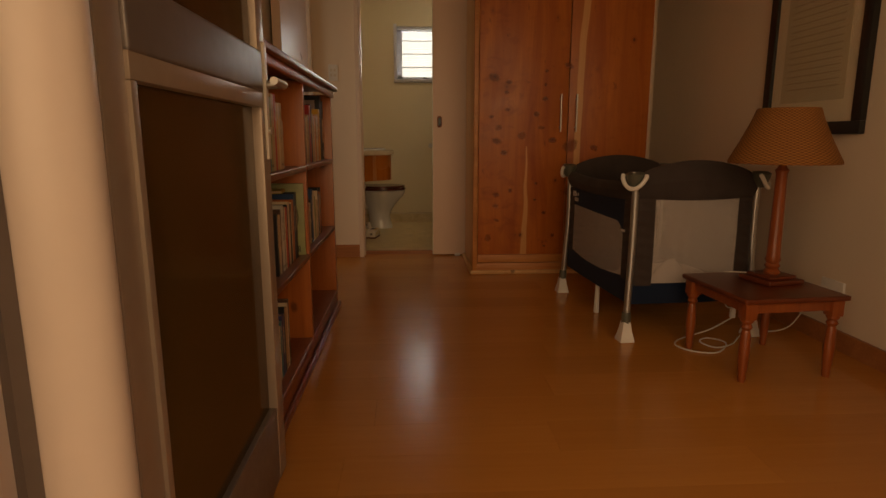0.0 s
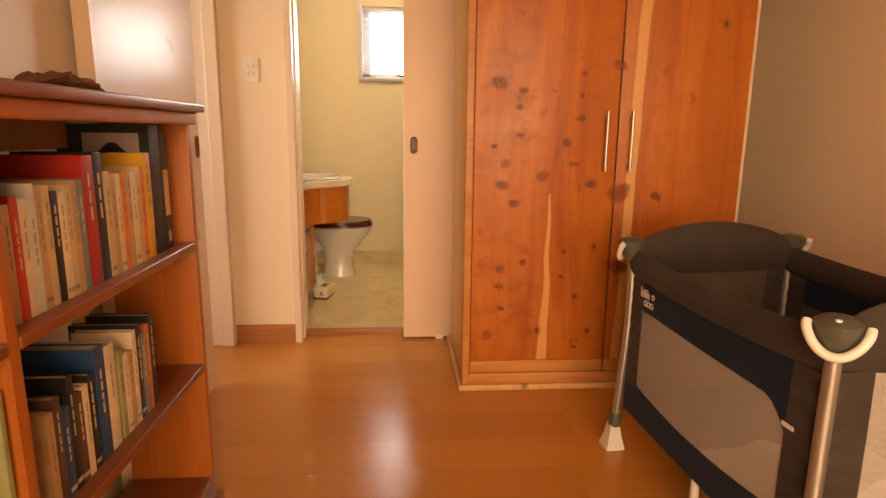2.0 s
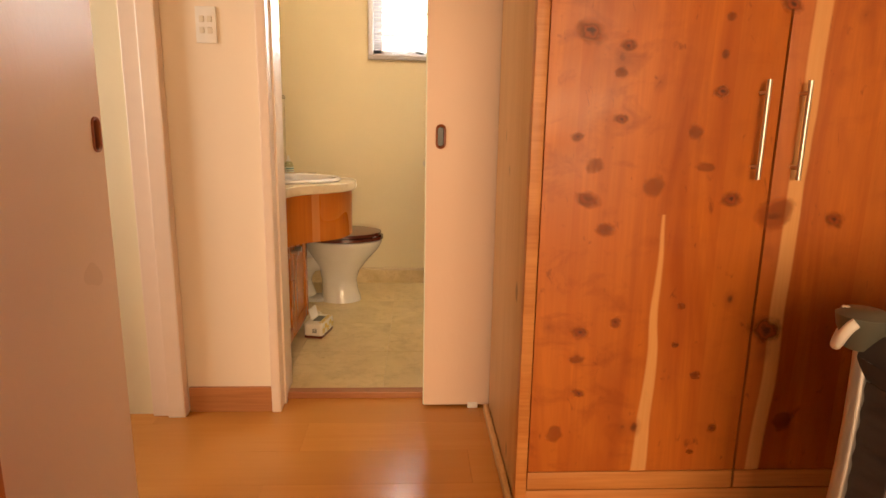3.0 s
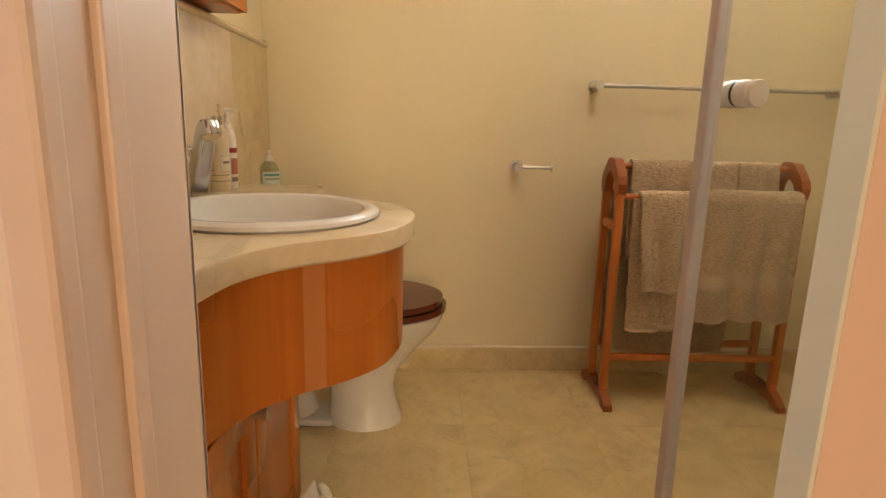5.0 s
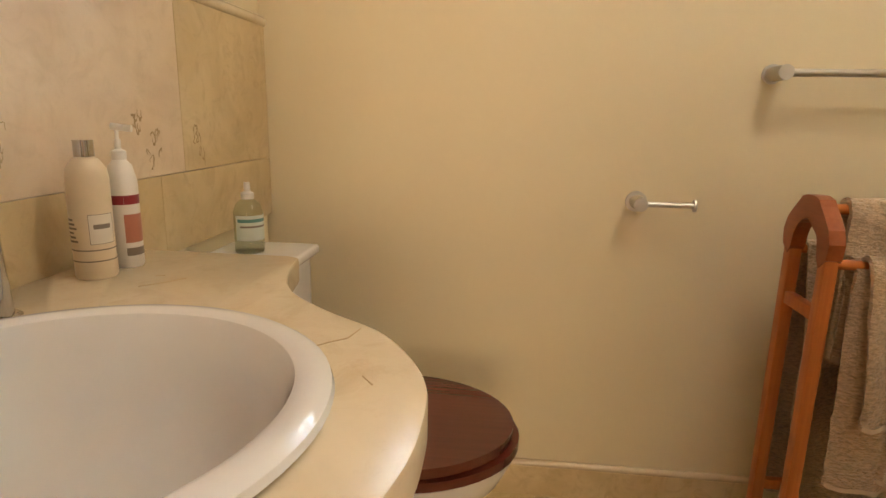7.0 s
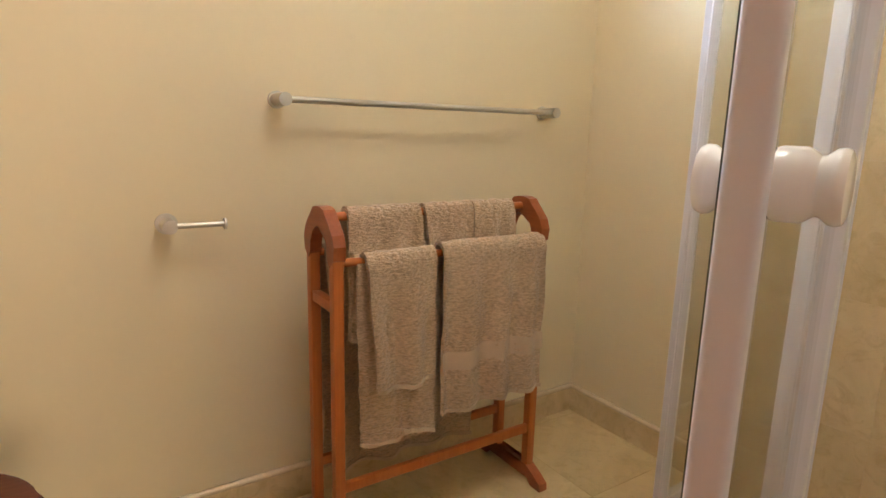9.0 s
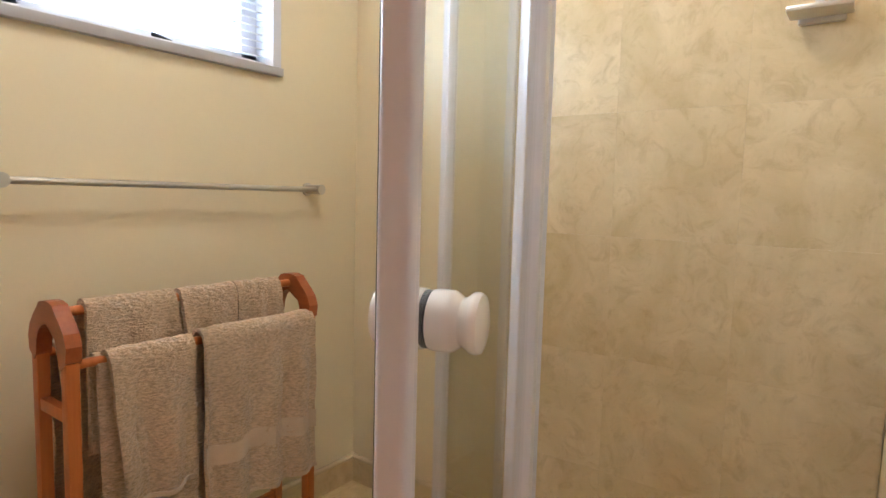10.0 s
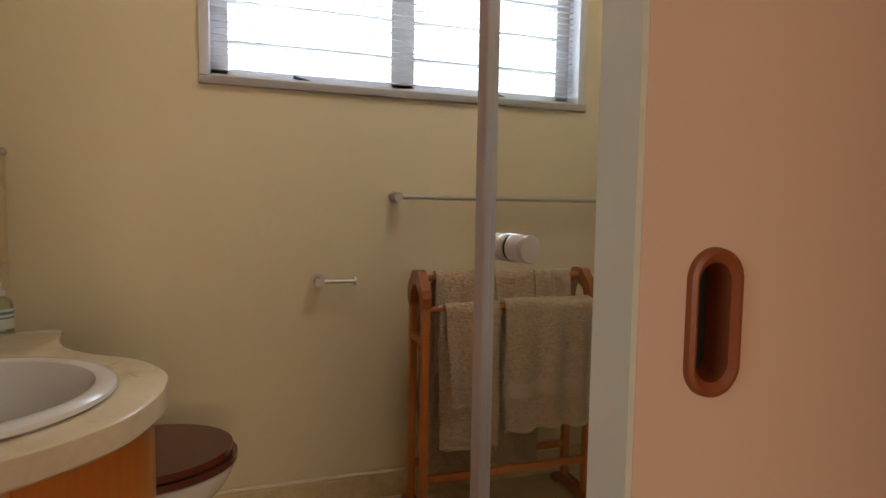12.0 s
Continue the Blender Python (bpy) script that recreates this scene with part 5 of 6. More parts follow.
def tap():
    t = thing("basin_tap", "chrome basin mixer tap with a tall flat-faced spout and rear lever", "tap", Matrix.Translation((-0.018, 5.016, CZ)) @ pose(0, 0, 0, 0, 0, -48) @ Matrix.Scale(0.88, 4))
    part("base_ring", moved(lathe([(0, 0), (0.033, 0), (0.033, 0.004), (0.028, 0.008), (0, 0.008)], 28), pose(0.010, 0, 0)), M_CHROME, t)
    part("body", moved(lathe([(0, 0.006), (0.018, 0.006), (0.019, 0.05), (0.021, 0.09), (0.021, 0.104), (0.016, 0.114), (0, 0.118)], 28), pose(-0.012, 0, 0)), M_CHROME, t)
    # upright spout of squarish section that leans slightly and turns over at the top
    line = smooth_line([(0.008, 0, 0.004), (0.032, 0, 0.055), (0.062, 0, 0.115), (0.086, 0, 0.160), (0.096, 0, 0.176), (0.108, 0, 0.184)], 6)

    def spout(u, v):
        k = u * (len(line) - 1)
        i = min(int(k), len(line) - 2)
        p = Vector(line[i]).lerp(Vector(line[i + 1]), k - i)
        d = (Vector(line[i + 1]) - Vector(line[i])).normalized()
        side = Vector((0, 1, 0))
        up = d.cross(side)
        a = 2 * math.pi * v
        ca, sa = math.cos(a), math.sin(a)
        sq = lambda w: math.copysign(abs(w) ** 0.55, w)
        w = 0.0250 - 0.0045 * u
        return tuple(p + side * (w * sq(ca)) + up * ((0.024 - 0.010 * u) * sq(sa)))
    part("spout", sheet(spout, 40, 32), M_CHROME, t)
    part("spout_head", moved(lathe([(0, -0.026), (0.019, -0.026), (0.0225, -0.020), (0.0225, -0.004), (0.021, 0.008), (0.013, 0.016), (0, 0.018)], 28), pose(0.106, 0, 0.178, 0, -28, 0) @ Matrix.Diagonal((1.15, 1.15, 1.0, 1))), M_CHROME, t)
    lev = part("lever", merged(moved(box(-0.062, 0.004, -0.013, 0.013, -0.004, 0.004, 0.0038, 3), pose(-0.018, 0, 0.120, 0, 12, 0)), tube([(-0.014, 0, 0.100), (-0.014, 0, 0.119)], [0.018, 0.014], 18)), M_CHROME, t)
    part("temperature_dot", moved(lathe([(0, 0.004), (0.005, 0.004), (0.0065, 0.002), (0.0065, 0)], 16), pose(0.0, -0.0235, 0.085, 90)), M_PLASTIC, lev)


tap()


def bottle(name, label, x, y, z, prof, mat, cap, capmat, pump=False, lab=None, turn=0.0, size=1.0, slim=1.0):
    b = thing(name, label, "bottle", pose(x, y, z, 0, 0, turn) @ Matrix.Diagonal((size * slim, size * slim, size, 1)))
    part("body", lathe(prof, 28), mat, b)
    part("cap", lathe(cap, 24), capmat, b)
    if pump:
        h = cap[-1][1]
        part("nozzle", merged(tube([(0, 0, h - 0.002), (0, 0, h + 0.02)], 0.004, 10), tube([(-0.010, 0, h + 0.022), (0.030, 0, h + 0.018)], 0.006, 10)), capmat, b)
    if lab:
        for r, z0, z1, a0, a1, m in lab:
            def f(u, v, r=r, z0=z0, z1=z1, a0=a0, a1=a1):
                a = radians(a0 + u * (a1 - a0))
                return (r * math.cos(a), r * math.sin(a), z0 + v * (z1 - z0))
            part("label", sheet(f, 12, 1), m, b)
    return b


M_CREAMB = plain("cream_bottle", (0.72, 0.60, 0.42), 0.32)
M_MAROON = plain("maroon_label", (0.26, 0.02, 0.03), 0.4)
M_PINK = plain("brown_picture_label", (0.42, 0.16, 0.10), 0.4)
M_LABEL = plain("pale_label", (0.72, 0.66, 0.55), 0.6)
M_LBLUE = plain("pale_blue_label", (0.60, 0.64, 0.56), 0.5)
M_TEAL = plain("teal_print", (0.10, 0.24, 0.22), 0.5)
M_LINE = plain("grey_print", (0.22, 0.18, 0.14), 0.6)
M_CLEARB = glass("clear_bottle_plastic", (0.82, 0.86, 0.80), 0.06)
F0, F1 = -120, 20
bottle("bottle_shampoo", "cream lotion bottle with a printed label and chrome cap", -0.022, 5.187, CZ,
       [(0, 0), (0.033, 0), (0.036, 0.004), (0.036, 0.150), (0.034, 0.165), (0.022, 0.180), (0.014, 0.184), (0, 0.184)], M_CREAMB,
       [(0, 0.184), (0.017, 0.184), (0.017, 0.208), (0, 0.208)], M_CHROME,
       lab=[(0.0364, 0.028, 0.030, F0 - 30, F1 + 30, M_LINE), (0.0364, 0.045, 0.047, F0 - 30, F1 + 30, M_LINE), (0.0363, 0.055, 0.100, -62, 10, M_LABEL)]
       + [(0.0366, 0.055 + 0.0445 * k, 0.0557 + 0.0445 * k, -62, 10, M_LINE) for k in (0, 1)] + [(0.0366, 0.055, 0.100, a, a + 1.4, M_LINE) for a in (-62, 8.6)]
       + [(0.0365, 0.058 + 0.0065 * k, 0.0612 + 0.0065 * k, -150, -95 - 6 * (k % 3), M_LINE) for k in range(6)] + [(0.0366, 0.078, 0.085, -50, -2, M_LINE)], size=0.86, slim=0.82)
bottle("bottle_lotion", "white lotion bottle with a maroon band and picture label", -0.016, 5.246, CZ,
       [(0, 0), (0.026, 0), (0.029, 0.004), (0.029, 0.150), (0.022, 0.178), (0.012, 0.188), (0, 0.188)], M_PLASTIC,
       [(0, 0.188), (0.014, 0.188), (0.014, 0.202), (0.006, 0.206), (0.006, 0.222), (0, 0.222)], M_PLASTIC, True,
       lab=[(0.0293, 0.112, 0.128, F0 - 20, F1 + 40, M_MAROON), (0.0293, 0.045, 0.095, -70, F1 + 40, M_PINK), (0.0293, 0.022, 0.036, -70, F1 + 30, M_LINE)], turn=10, size=0.80, slim=0.85)
bottle("bottle_spray", "small clear spray bottle with a pale label", -0.018, 5.640, 0.742,
       [(0, 0), (0.028, 0), (0.030, 0.004), (0.030, 0.085), (0.024, 0.102), (0.011, 0.112), (0, 0.112)], M_CLEARB,
       [(0, 0.112), (0.013, 0.112), (0.013, 0.124), (0.007, 0.128), (0.006, 0.146), (0, 0.146)], M_PLASTIC, False,
       lab=[(0.0304, 0.028, 0.080, F0, F1 + 30, M_LBLUE), (0.0307, 0.066, 0.073, F0 + 10, F1, M_TEAL), (0.0307, 0.055, 0.059, F0 + 20, F1 - 10, M_LINE)])


def toilet():
    t = thing("toilet", "white ceramic toilet with a dark mahogany seat and lid", "toilet", pose(-0.10, 5.528, BF))
    # local +x is the front
    def ring(cx, rx, ry, z, n=36, flat=0.0):
        pts = []
        for k in range(n):
            a = 2 * math.pi * k / n
            x, y = math.cos(a), math.sin(a)
            if x < 0:
                y = math.copysign(abs(y) ** (1 - flat), y)
            pts.append((cx + rx * x, ry * y, z))
        return pts
    rings = [ring(0.40, 0.122, 0.098, 0.0), ring(0.40, 0.120, 0.096, 0.02), ring(0.395, 0.108, 0.084, 0.07), ring(0.39, 0.105, 0.078, 0.13), ring(0.395, 0.120, 0.090, 0.19),
             ring(0.405, 0.165, 0.130, 0.26), ring(0.415, 0.215, 0.165, 0.325), ring(0.415, 0.235, 0.180, 0.365), ring(0.415, 0.236, 0.181, 0.380), ring(0.415, 0.225, 0.172, 0.386)]
    bm = bmesh.new()
    vs = [[bm.verts.new(p) for p in r] for r in rings]
    for a, b in zip(vs, vs[1:]):
        for k in range(36):
            bm.faces.new((a[k], a[(k + 1) % 36], b[(k + 1) % 36], b[k]))
    bm.faces.new(vs[0][::-1]), bm.faces.new(vs[-1])
    part("bowl", bm, M_CERAMIC, t)
    part("trap", merged(tube(smooth_line([(0.33, 0, 0.24), (0.22, 0, 0.22), (0.17, 0, 0.13), (0.20, 0, 0.02)], 6), 0.052, 18), box(0.15, 0.30, -0.07, 0.07, 0, 0.022, 0.008), box(0.10, 0.30, -0.05, 0.05, 0.27, 0.385, 0.02, 3)), M_CERAMIC, t, "ceramic trap and outlet")
    part("seat", prism([(x, y) for x, y, _ in ring(0.420, 0.240, 0.188, 0, 48, 0.25)], 0.388, 0.406, 0.007), M_MAHOG, t, "mahogany seat ring")
    part("lid", prism([(x, y) for x, y, _ in ring(0.412, 0.236, 0.186, 0, 48, 0.25)], 0.411, 0.430, 0.008), M_MAHOG, t, "closed mahogany lid")
    for y in (-0.06, 0.06):
        part("buffer", merged(box(0.60, 0.62, y - 0.008, y + 0.008, 0.404, 0.412)), M_PLASTIC, t)
        part("hinge", tube([(0.185, y - 0.02, 0.41), (0.185, y + 0.02, 0.41)], 0.010, 12), M_CHROME, t)
    part("cistern", box(0.005, 0.185, -0.185, 0.205, 0.40, 0.700, 0.022, 4), M_CERAMIC, t)
    part("cistern_lid", box(0.0, 0.200, -0.195, 0.215, 0.700, 0.722, 0.010, 4), M_CERAMIC, t)
    part("flush_pipe", tube([(0.10, 0, 0.41), (0.14, 0, 0.33)], 0.035, 16), M_CERAMIC, t)


toilet()
# ring on the cistern under the spray bottle
pb = thing("flush_button", "round chrome flush button on the cistern lid", "button", pose(0.010, 5.580, 0.742))
part("ring", lathe([(0, 0.004), (0.014, 0.004), (0.019, 0.002), (0.020, -0.001)], 24), M_CHROME, pb)

wc = thing("wall_cabinet", "cherry wood wall cabinet above the basin", "cabinet", pose(BXL, 0, 0))
part("body", box(0.001, 0.090, 4.40, 5.400, 1.258, 2.0, 0.003), M_VENEER, wc)
for a, b in ((4.402, 4.895), (4.905, 5.398)):
    part("door", merged(box(0.091, 0.107, a, a + 0.05, 1.26, 1.995, 0.002), box(0.091, 0.107, b - 0.05, b, 1.26, 1.995, 0.002), box(0.091, 0.107, a + 0.05, b - 0.05, 1.26, 1.31, 0.002),
                        box(0.091, 0.107, a + 0.05, b - 0.05, 1.945, 1.995, 0.002), box(0.091, 0.099, a + 0.045, b - 0.045, 1.305, 1.95)), M_VENEER, wc, "panelled cherry door")

# towel rail and paper holder
RZ, RY = 1.134, YB - 0.060
tr = thing("towel_rail", "brushed steel towel rail with round wall posts", "towel rail", pose(0, 0, 0))
for x in (1.098, 1.990):
    part("post", merged(tube([(x, YB, RZ), (x, YB - 0.006, RZ)], 0.022, 24), tube([(x, YB - 0.005, RZ), (x, RY - 0.014, RZ)], 0.0165, 24)), M_STEEL, tr)
part("bar", tube([(1.098, RY, RZ), (1.990, RY, RZ)], 0.0085, 18), M_STEEL, tr)
ph = thing("paper_holder", "brushed steel toilet paper holder, empty", "holder", pose(0, 0, 0))
HZ = 0.836
part("post", merged(tube([(0.826, YB, HZ), (0.826, YB - 0.006, HZ)], 0.025, 24), tube([(0.826, YB - 0.005, HZ), (0.826, YB - 0.062, HZ)], 0.0165, 24)), M_STEEL, ph)
part("bar", merged(tube([(0.826, YB - 0.050, HZ), (0.950, YB - 0.050, HZ)], 0.0065, 16), tube([(0.946, YB - 0.050, HZ), (0.951, YB - 0.050, HZ)], 0.014, 18)), M_STEEL, ph)

# towel rack
RX0, RX1 = 1.135, 1.753
RYF, RYB, RYM = 5.655, 5.800, 5.728
ZT, ZF = 0.862, 0.765


def towel_rack():
    r = thing("towel_rack", "free-standing orange pine towel rack with arched ends", "towel rack", pose(0, 0, 0))
    for x in (RX0, RX1):
        w = 0.013
        for y in (RYF, RYB):
            part("post", box(x - w, x + w, y - 0.014, y + 0.014, BF + 0.05, 0.80, 0.004), M_RACK, r)
        arch_out = [(RYM + y, z) for y, z in ((0.090, 0.775), (0.094, 0.806), (0.084, 0.832), (0.066, 0.852), (0.044, 0.872), (0.034, 0.884), (0.012, 0.889), (-0.012, 0.889),
                                              (-0.034, 0.884), (-0.044, 0.872), (-0.066, 0.852), (-0.084, 0.832), (-0.094, 0.806), (-0.090, 0.775))]
        arch_in = [(RYM + 0.054 * math.cos(a), 0.772 + 0.070 * math.sin(a)) for a in [math.pi * k / 14 for k in range(15)]]
        outl = arch_out + [(RYM - 0.066, 0.756)] + arch_in[::-1] + [(RYM + 0.066, 0.756)]
        bm = prism([(z, y) for y, z in outl], x - 0.015, x + 0.015)
        bm.transform(Matrix(((0, 0, 1, 0), (0, 1, 0, 0), (1, 0, 0, 0), (0, 0, 0, 1))))
        bmesh.ops.triangulate(bm, faces=[f for f in bm.faces if len(f.verts) > 4])
        part("arch", bm, M_ARCH, r, "curved darker arch joining the posts", False)
        part("cross_piece", box(x - 0.010, x + 0.010, RYF + 0.014, RYB - 0.014, 0.645, 0.672, 0.003), M_RACK, r)
        foot = [(RYM - 0.150, 0.0), (RYM - 0.148, 0.022), (RYM - 0.120, 0.040), (RYM - 0.085, 0.058), (RYM - 0.04, 0.048), (RYM, 0.046), (RYM + 0.04, 0.048), (RYM + 0.085, 0.058), (RYM + 0.120, 0.040),
                (RYM + 0.148, 0.022), (RYM + 0.150, 0.0), (RYM + 0.11, 0.0), (RYM + 0.09, 0.018), (RYM - 0.09, 0.018), (RYM - 0.11, 0.0)]
        bm = prism([(z + BF, y) for y, z in foot], x - 0.015, x + 0.015)
        bm.transform(Matrix(((0, 0, 1, 0), (0, 1, 0, 0), (1, 0, 0, 0), (0, 0, 0, 1))))
        bmesh.ops.triangulate(bm, faces=[f for f in bm.faces if len(f.verts) > 4])
        part("foot", bm, M_ARCH, r, "shaped trestle foot", False)
    for y, z, rad in ((RYM, ZT, 0.011), (RYF, ZF, 0.010), (RYB, ZF, 0.010)):
        part("rail", moved(tube([(RX0, y, z), (RX1, y, z)], rad, 14), ID), M_RACK, r)
    part("bottom_rail", box(RX0, RX1, RYF - 0.008, RYF + 0.008, 0.182, 0.208, 0.003), M_RACK, r)
    part("bottom_rail", box(RX0, RX1, RYB - 0.008, RYB + 0.008, 0.182, 0.208, 0.003), M_RACK, r)


towel_rack()


def towel(label, x0, x1, y, z, rad, front, back, seed, folds=3.0, flare=0.02, band=None, thick=0.009):
    """A towel draped over a rail at height z; front and back are the lengths that hang."""
    ob = thing("towel", label, "towel", pose((x0 + x1) / 2, y, z), "towels on the rack")
    half = (x1 - x0) / 2
    total = front + math.pi * rad + back

    def shape(u, s):
        """u across, s along from the front hem."""
        if s < front:
            d = front - s
            yy, zz = -rad, -d
        elif s < front + math.pi * rad:
            a = (s - front) / rad
            yy, zz = -rad * math.cos(a), rad * math.sin(a)
            d = 0.0
        else:
            d = s - front - math.pi * rad
            yy, zz = rad, -d
        k = min(1.0, d / 0.16)
        wave = (math.sin(u * folds * 2 * math.pi + seed + 1.2 * noise.noise((u * 2, d * 3, seed))) * 0.015 + 0.010 * noise.noise((u * 5 + seed, d * 6, seed))) * k
        sgn = -1 if yy < 0 else 1
        xx = (2 * u - 1) * (half + flare * (d / 0.4) * math.sin(seed * 3)) + 0.012 * k * noise.noise((d * 6, seed, 2.0))
        sag = 0.004 * noise.noise((u * 6, seed, 7))
        return (xx, yy + sgn * (0.004 + 0.011 * k + wave) if d > 0 else yy, zz + sag + (0.010 * noise.noise((u * 3.3, seed * 2, 1)) * (1 if d > 0.1 else 0)))
    def fuzz(p, t):
        n = noise.noise((p[0] * 90 + seed, p[1] * 90, p[2] * 190))
        return (p[0], p[1] + 0.0024 * n, p[2] + 0.0012 * n)
    nv = max(24, int(total / 0.008))
    part("terry", sheet(lambda u, v: fuzz(shape(u, v * total), thick), 44, nv, thick), M_TOWEL, ob)
    for s0, s1 in ((0.0, 0.010),) + ((band,) if band else ()):
        part("woven_band", sheet(lambda u, v: tuple(a + b for a, b in zip(shape(u, s0 + v * (s1 - s0)), (0, -0.0085, 0))), 30, 4, 0.003), M_BAND, ob, "flat woven border")


towel("taupe terry towel folded over the top rail", 1.188, 1.388, RYM, ZT, 0.024, 0.30, 0.34, 0.6, 2.0, thick=0.012)
towel("taupe terry towel folded over the top rail", 1.402, 1.552, RYM, ZT, 0.023, 0.26, 0.30, 2.0, 1.6, thick=0.012)
towel("taupe terry towel folded over the top rail", 1.556, 1.695, RYM, ZT, 0.023, 0.25, 0.30, 4.1, 1.6, thick=0.012)
towel("small taupe hand towel hanging over the front rail", 1.196, 1.384, RYF - 0.012, ZF, 0.024, 0.308, 0.22, 1.2, 1.7, 0.03, thick=0.011)
towel("large taupe bath towel with a woven band on the front rail", 1.408, 1.745, RYF - 0.004, ZF, 0.021, 0.418, 0.30, 2.9, 3.4, 0.012, (0.118, 0.168))
towel("folded taupe towel hanging low beneath the hand towel", 1.182, 1.385, RYF + 0.014, ZF - 0.010, 0.014, 0.455, 0.2, 5.3, 1.4, 0.02, (0.060, 0.075))
towel("narrow folded taupe cloth hanging beneath the hand towel", 1.270, 1.345, RYF - 0.024, ZF - 0.25, 0.010, 0.190, 0.05, 3.3, 0.7, 0.01)
towel("long taupe bath towel hanging over the back rail", 1.160, 1.62, RYB + 0.004, ZF, 0.020, 0.60, 0.62, 7.7, 3.0, 0.01)


# corner shower: a slanting glass screen with its door standing open
SP = Vector((1.040, 4.332, 0))      # strike post beside the doorway
HP = Vector((1.345, 4.748, 0))      # hinge post
CP = Vector((1.890, 5.280, 0))      # corner post
FE = Vector((0.882, 4.588, 0))      # free edge of the door
SH, KB = 1.95, 0.10                 # height of the screen, kerb


def bar(a, b, w, z0, z1, bevel=0.004, cut=0.0):
    """An upright slab between two plan points."""
    d = b - a
    bm = box(cut, d.length - cut, -w / 2, w / 2, z0, z1, bevel)
    return moved(bm, pose(a.x, a.y, 0, 0, 0, math.degrees(math.atan2(d.y, d.x))))


def post(p, w, d, turn, z0=KB):
    return moved(box(-w / 2, w / 2, -d / 2, d / 2, z0, SH, 0.006), pose(p.x, p.y, 0, 0, 0, turn))


def shower():
    e = thing("shower_enclosure", "white aluminium framed glass corner shower", "shower", pose(0, 0, 0))
    wall = Vector((BXR - 0.002, CP.y, 0))
    part("kerb", merged(bar(SP + Vector((0.0, -0.04, 0)), HP, 0.075, BF, KB, 0.005), bar(HP, CP, 0.075, BF, KB, 0.005), bar(CP, wall, 0.075, BF, KB, 0.005)), M_COUNTER, e, "cream stone shower kerb")
    part("strike_post", merged(post(Vector((1.0005, 4.3215, 0)), 0.058, 0.020, 62), post(SP + Vector((0.004, -0.008, 0)), 0.040, 0.018, 0)), M_JAMB, e)
    part("hinge_post", merged(post(HP, 0.040, 0.036, 46), post(HP + Vector((0.022, 0.024, 0)), 0.018, 0.024, 46)), M_WHITE, e)
    part("corner_post", merged(post(CP, 0.030, 0.034, 22), post(CP + Vector((-0.018, -0.018, 0)), 0.014, 0.020, 45)), M_WHITE, e)
    part("wall_channel", post(wall + Vector((-0.012, 0, 0)), 0.022, 0.030, 0), M_WHITE, e)
    for a, b in ((HP, CP), (CP, wall)):
        part("bottom_track", bar(a, b, 0.026, KB, KB + 0.03, 0.003, 0.01), M_WHITE, e)
        part("top_track", bar(a, b, 0.026, SH - 0.03, SH, 0.003, 0.01), M_WHITE, e)
        part("fixed_pane", bar(a, b, 0.005, KB + 0.02, SH - 0.02, 0, 0.012), M_GLASS, e, "clear fixed glass pane", False).visible_shadow = False
    part("top_track", bar(SP, HP, 0.030, SH - 0.03, SH, 0.003, 0.01), M_WHITE, e)
    # door leaf: local x from the free edge to the hinge
    way = HP + Vector((-0.005, -0.013, 0)) - FE
    L, ang = way.length, math.degrees(math.atan2(way.y, way.x))
    z0, z1 = KB + 0.012, SH - 0.04
    dr = part("door", merged(box(0.0, 0.014, -0.0100, 0.0100, z0, z1, 0.0045, 3), box(0.013, 0.024, -0.008, 0.008, z0, z1, 0.003)), M_WHITE, e, "white framed glass door, standing open", True, pose(FE.x, FE.y, 0, 0, 0, ang))
    part("hinge_stile", box(L - 0.052, L - 0.026, -0.012, 0.012, z0, z1, 0.004), M_WHITE, dr)
    part("bottom_rail", box(0.03, L - 0.03, -0.010, 0.010, z0, z0 + 0.035, 0.003), M_WHITE, dr)
    part("top_rail", box(0.03, L - 0.03, -0.010, 0.010, z1 - 0.03, z1, 0.003), M_WHITE, dr)
    part("seal", box(0.003, 0.006, 0.0098, 0.0108, z0, z1), M_CAPGREY, dr, "dark rubber seal", False)
    part("pane", box(0.018, L - 0.03, -0.0018, 0.0018, z0 + 0.03, z1 - 0.025), M_GLASS, dr, "clear glass", False).visible_shadow = False
    prof = [(0, 0.0365), (0.0145, 0.0365), (0.0188, 0.0352), (0.0200, 0.0325), (0.0195, 0.029), (0.0160, 0.0245), (0.0158, 0.0225), (0.0188, 0.0185), (0.0200, 0.0160), (0.0202, 0.0050), (0.0196, 0.0026), (0, 0.0026)]
    for sgn in (-1, 1):
        part("knob", moved(lathe(prof, 40), pose(0.064, 0, 1.045, 90 if sgn < 0 else -90)), M_KNOB, dr, "glossy white plastic knob")
    part("knob_washer", moved(lathe([(0.006, -0.0024), (0.0190, -0.0024), (0.0190, 0.0024), (0.006, 0.0024)], 30), pose(0.064, 0, 1.045, 90)), M_SEAL, dr, "dark rubber washer")


M_KNOB = plain("white_knob", (0.80, 0.77, 0.72), 0.14, wear=0.02, even=True)
shower()
sd = thing("soap_dish", "brass toned corner soap dish on the shower wall", "soap dish", pose(BXR - 0.012, 4.50, 1.54))
part("bracket", merged(box(-0.018, 0.0, -0.045, 0.045, -0.015, 0.03, 0.004), tube([(-0.02, 0, 0.01), (-0.10, 0, 0.01)], 0.008, 12)), M_STEEL, sd)
part("tray", box(-0.11, -0.03, -0.06, 0.06, -0.008, 0.004, 0.004), M_STEEL, sd)

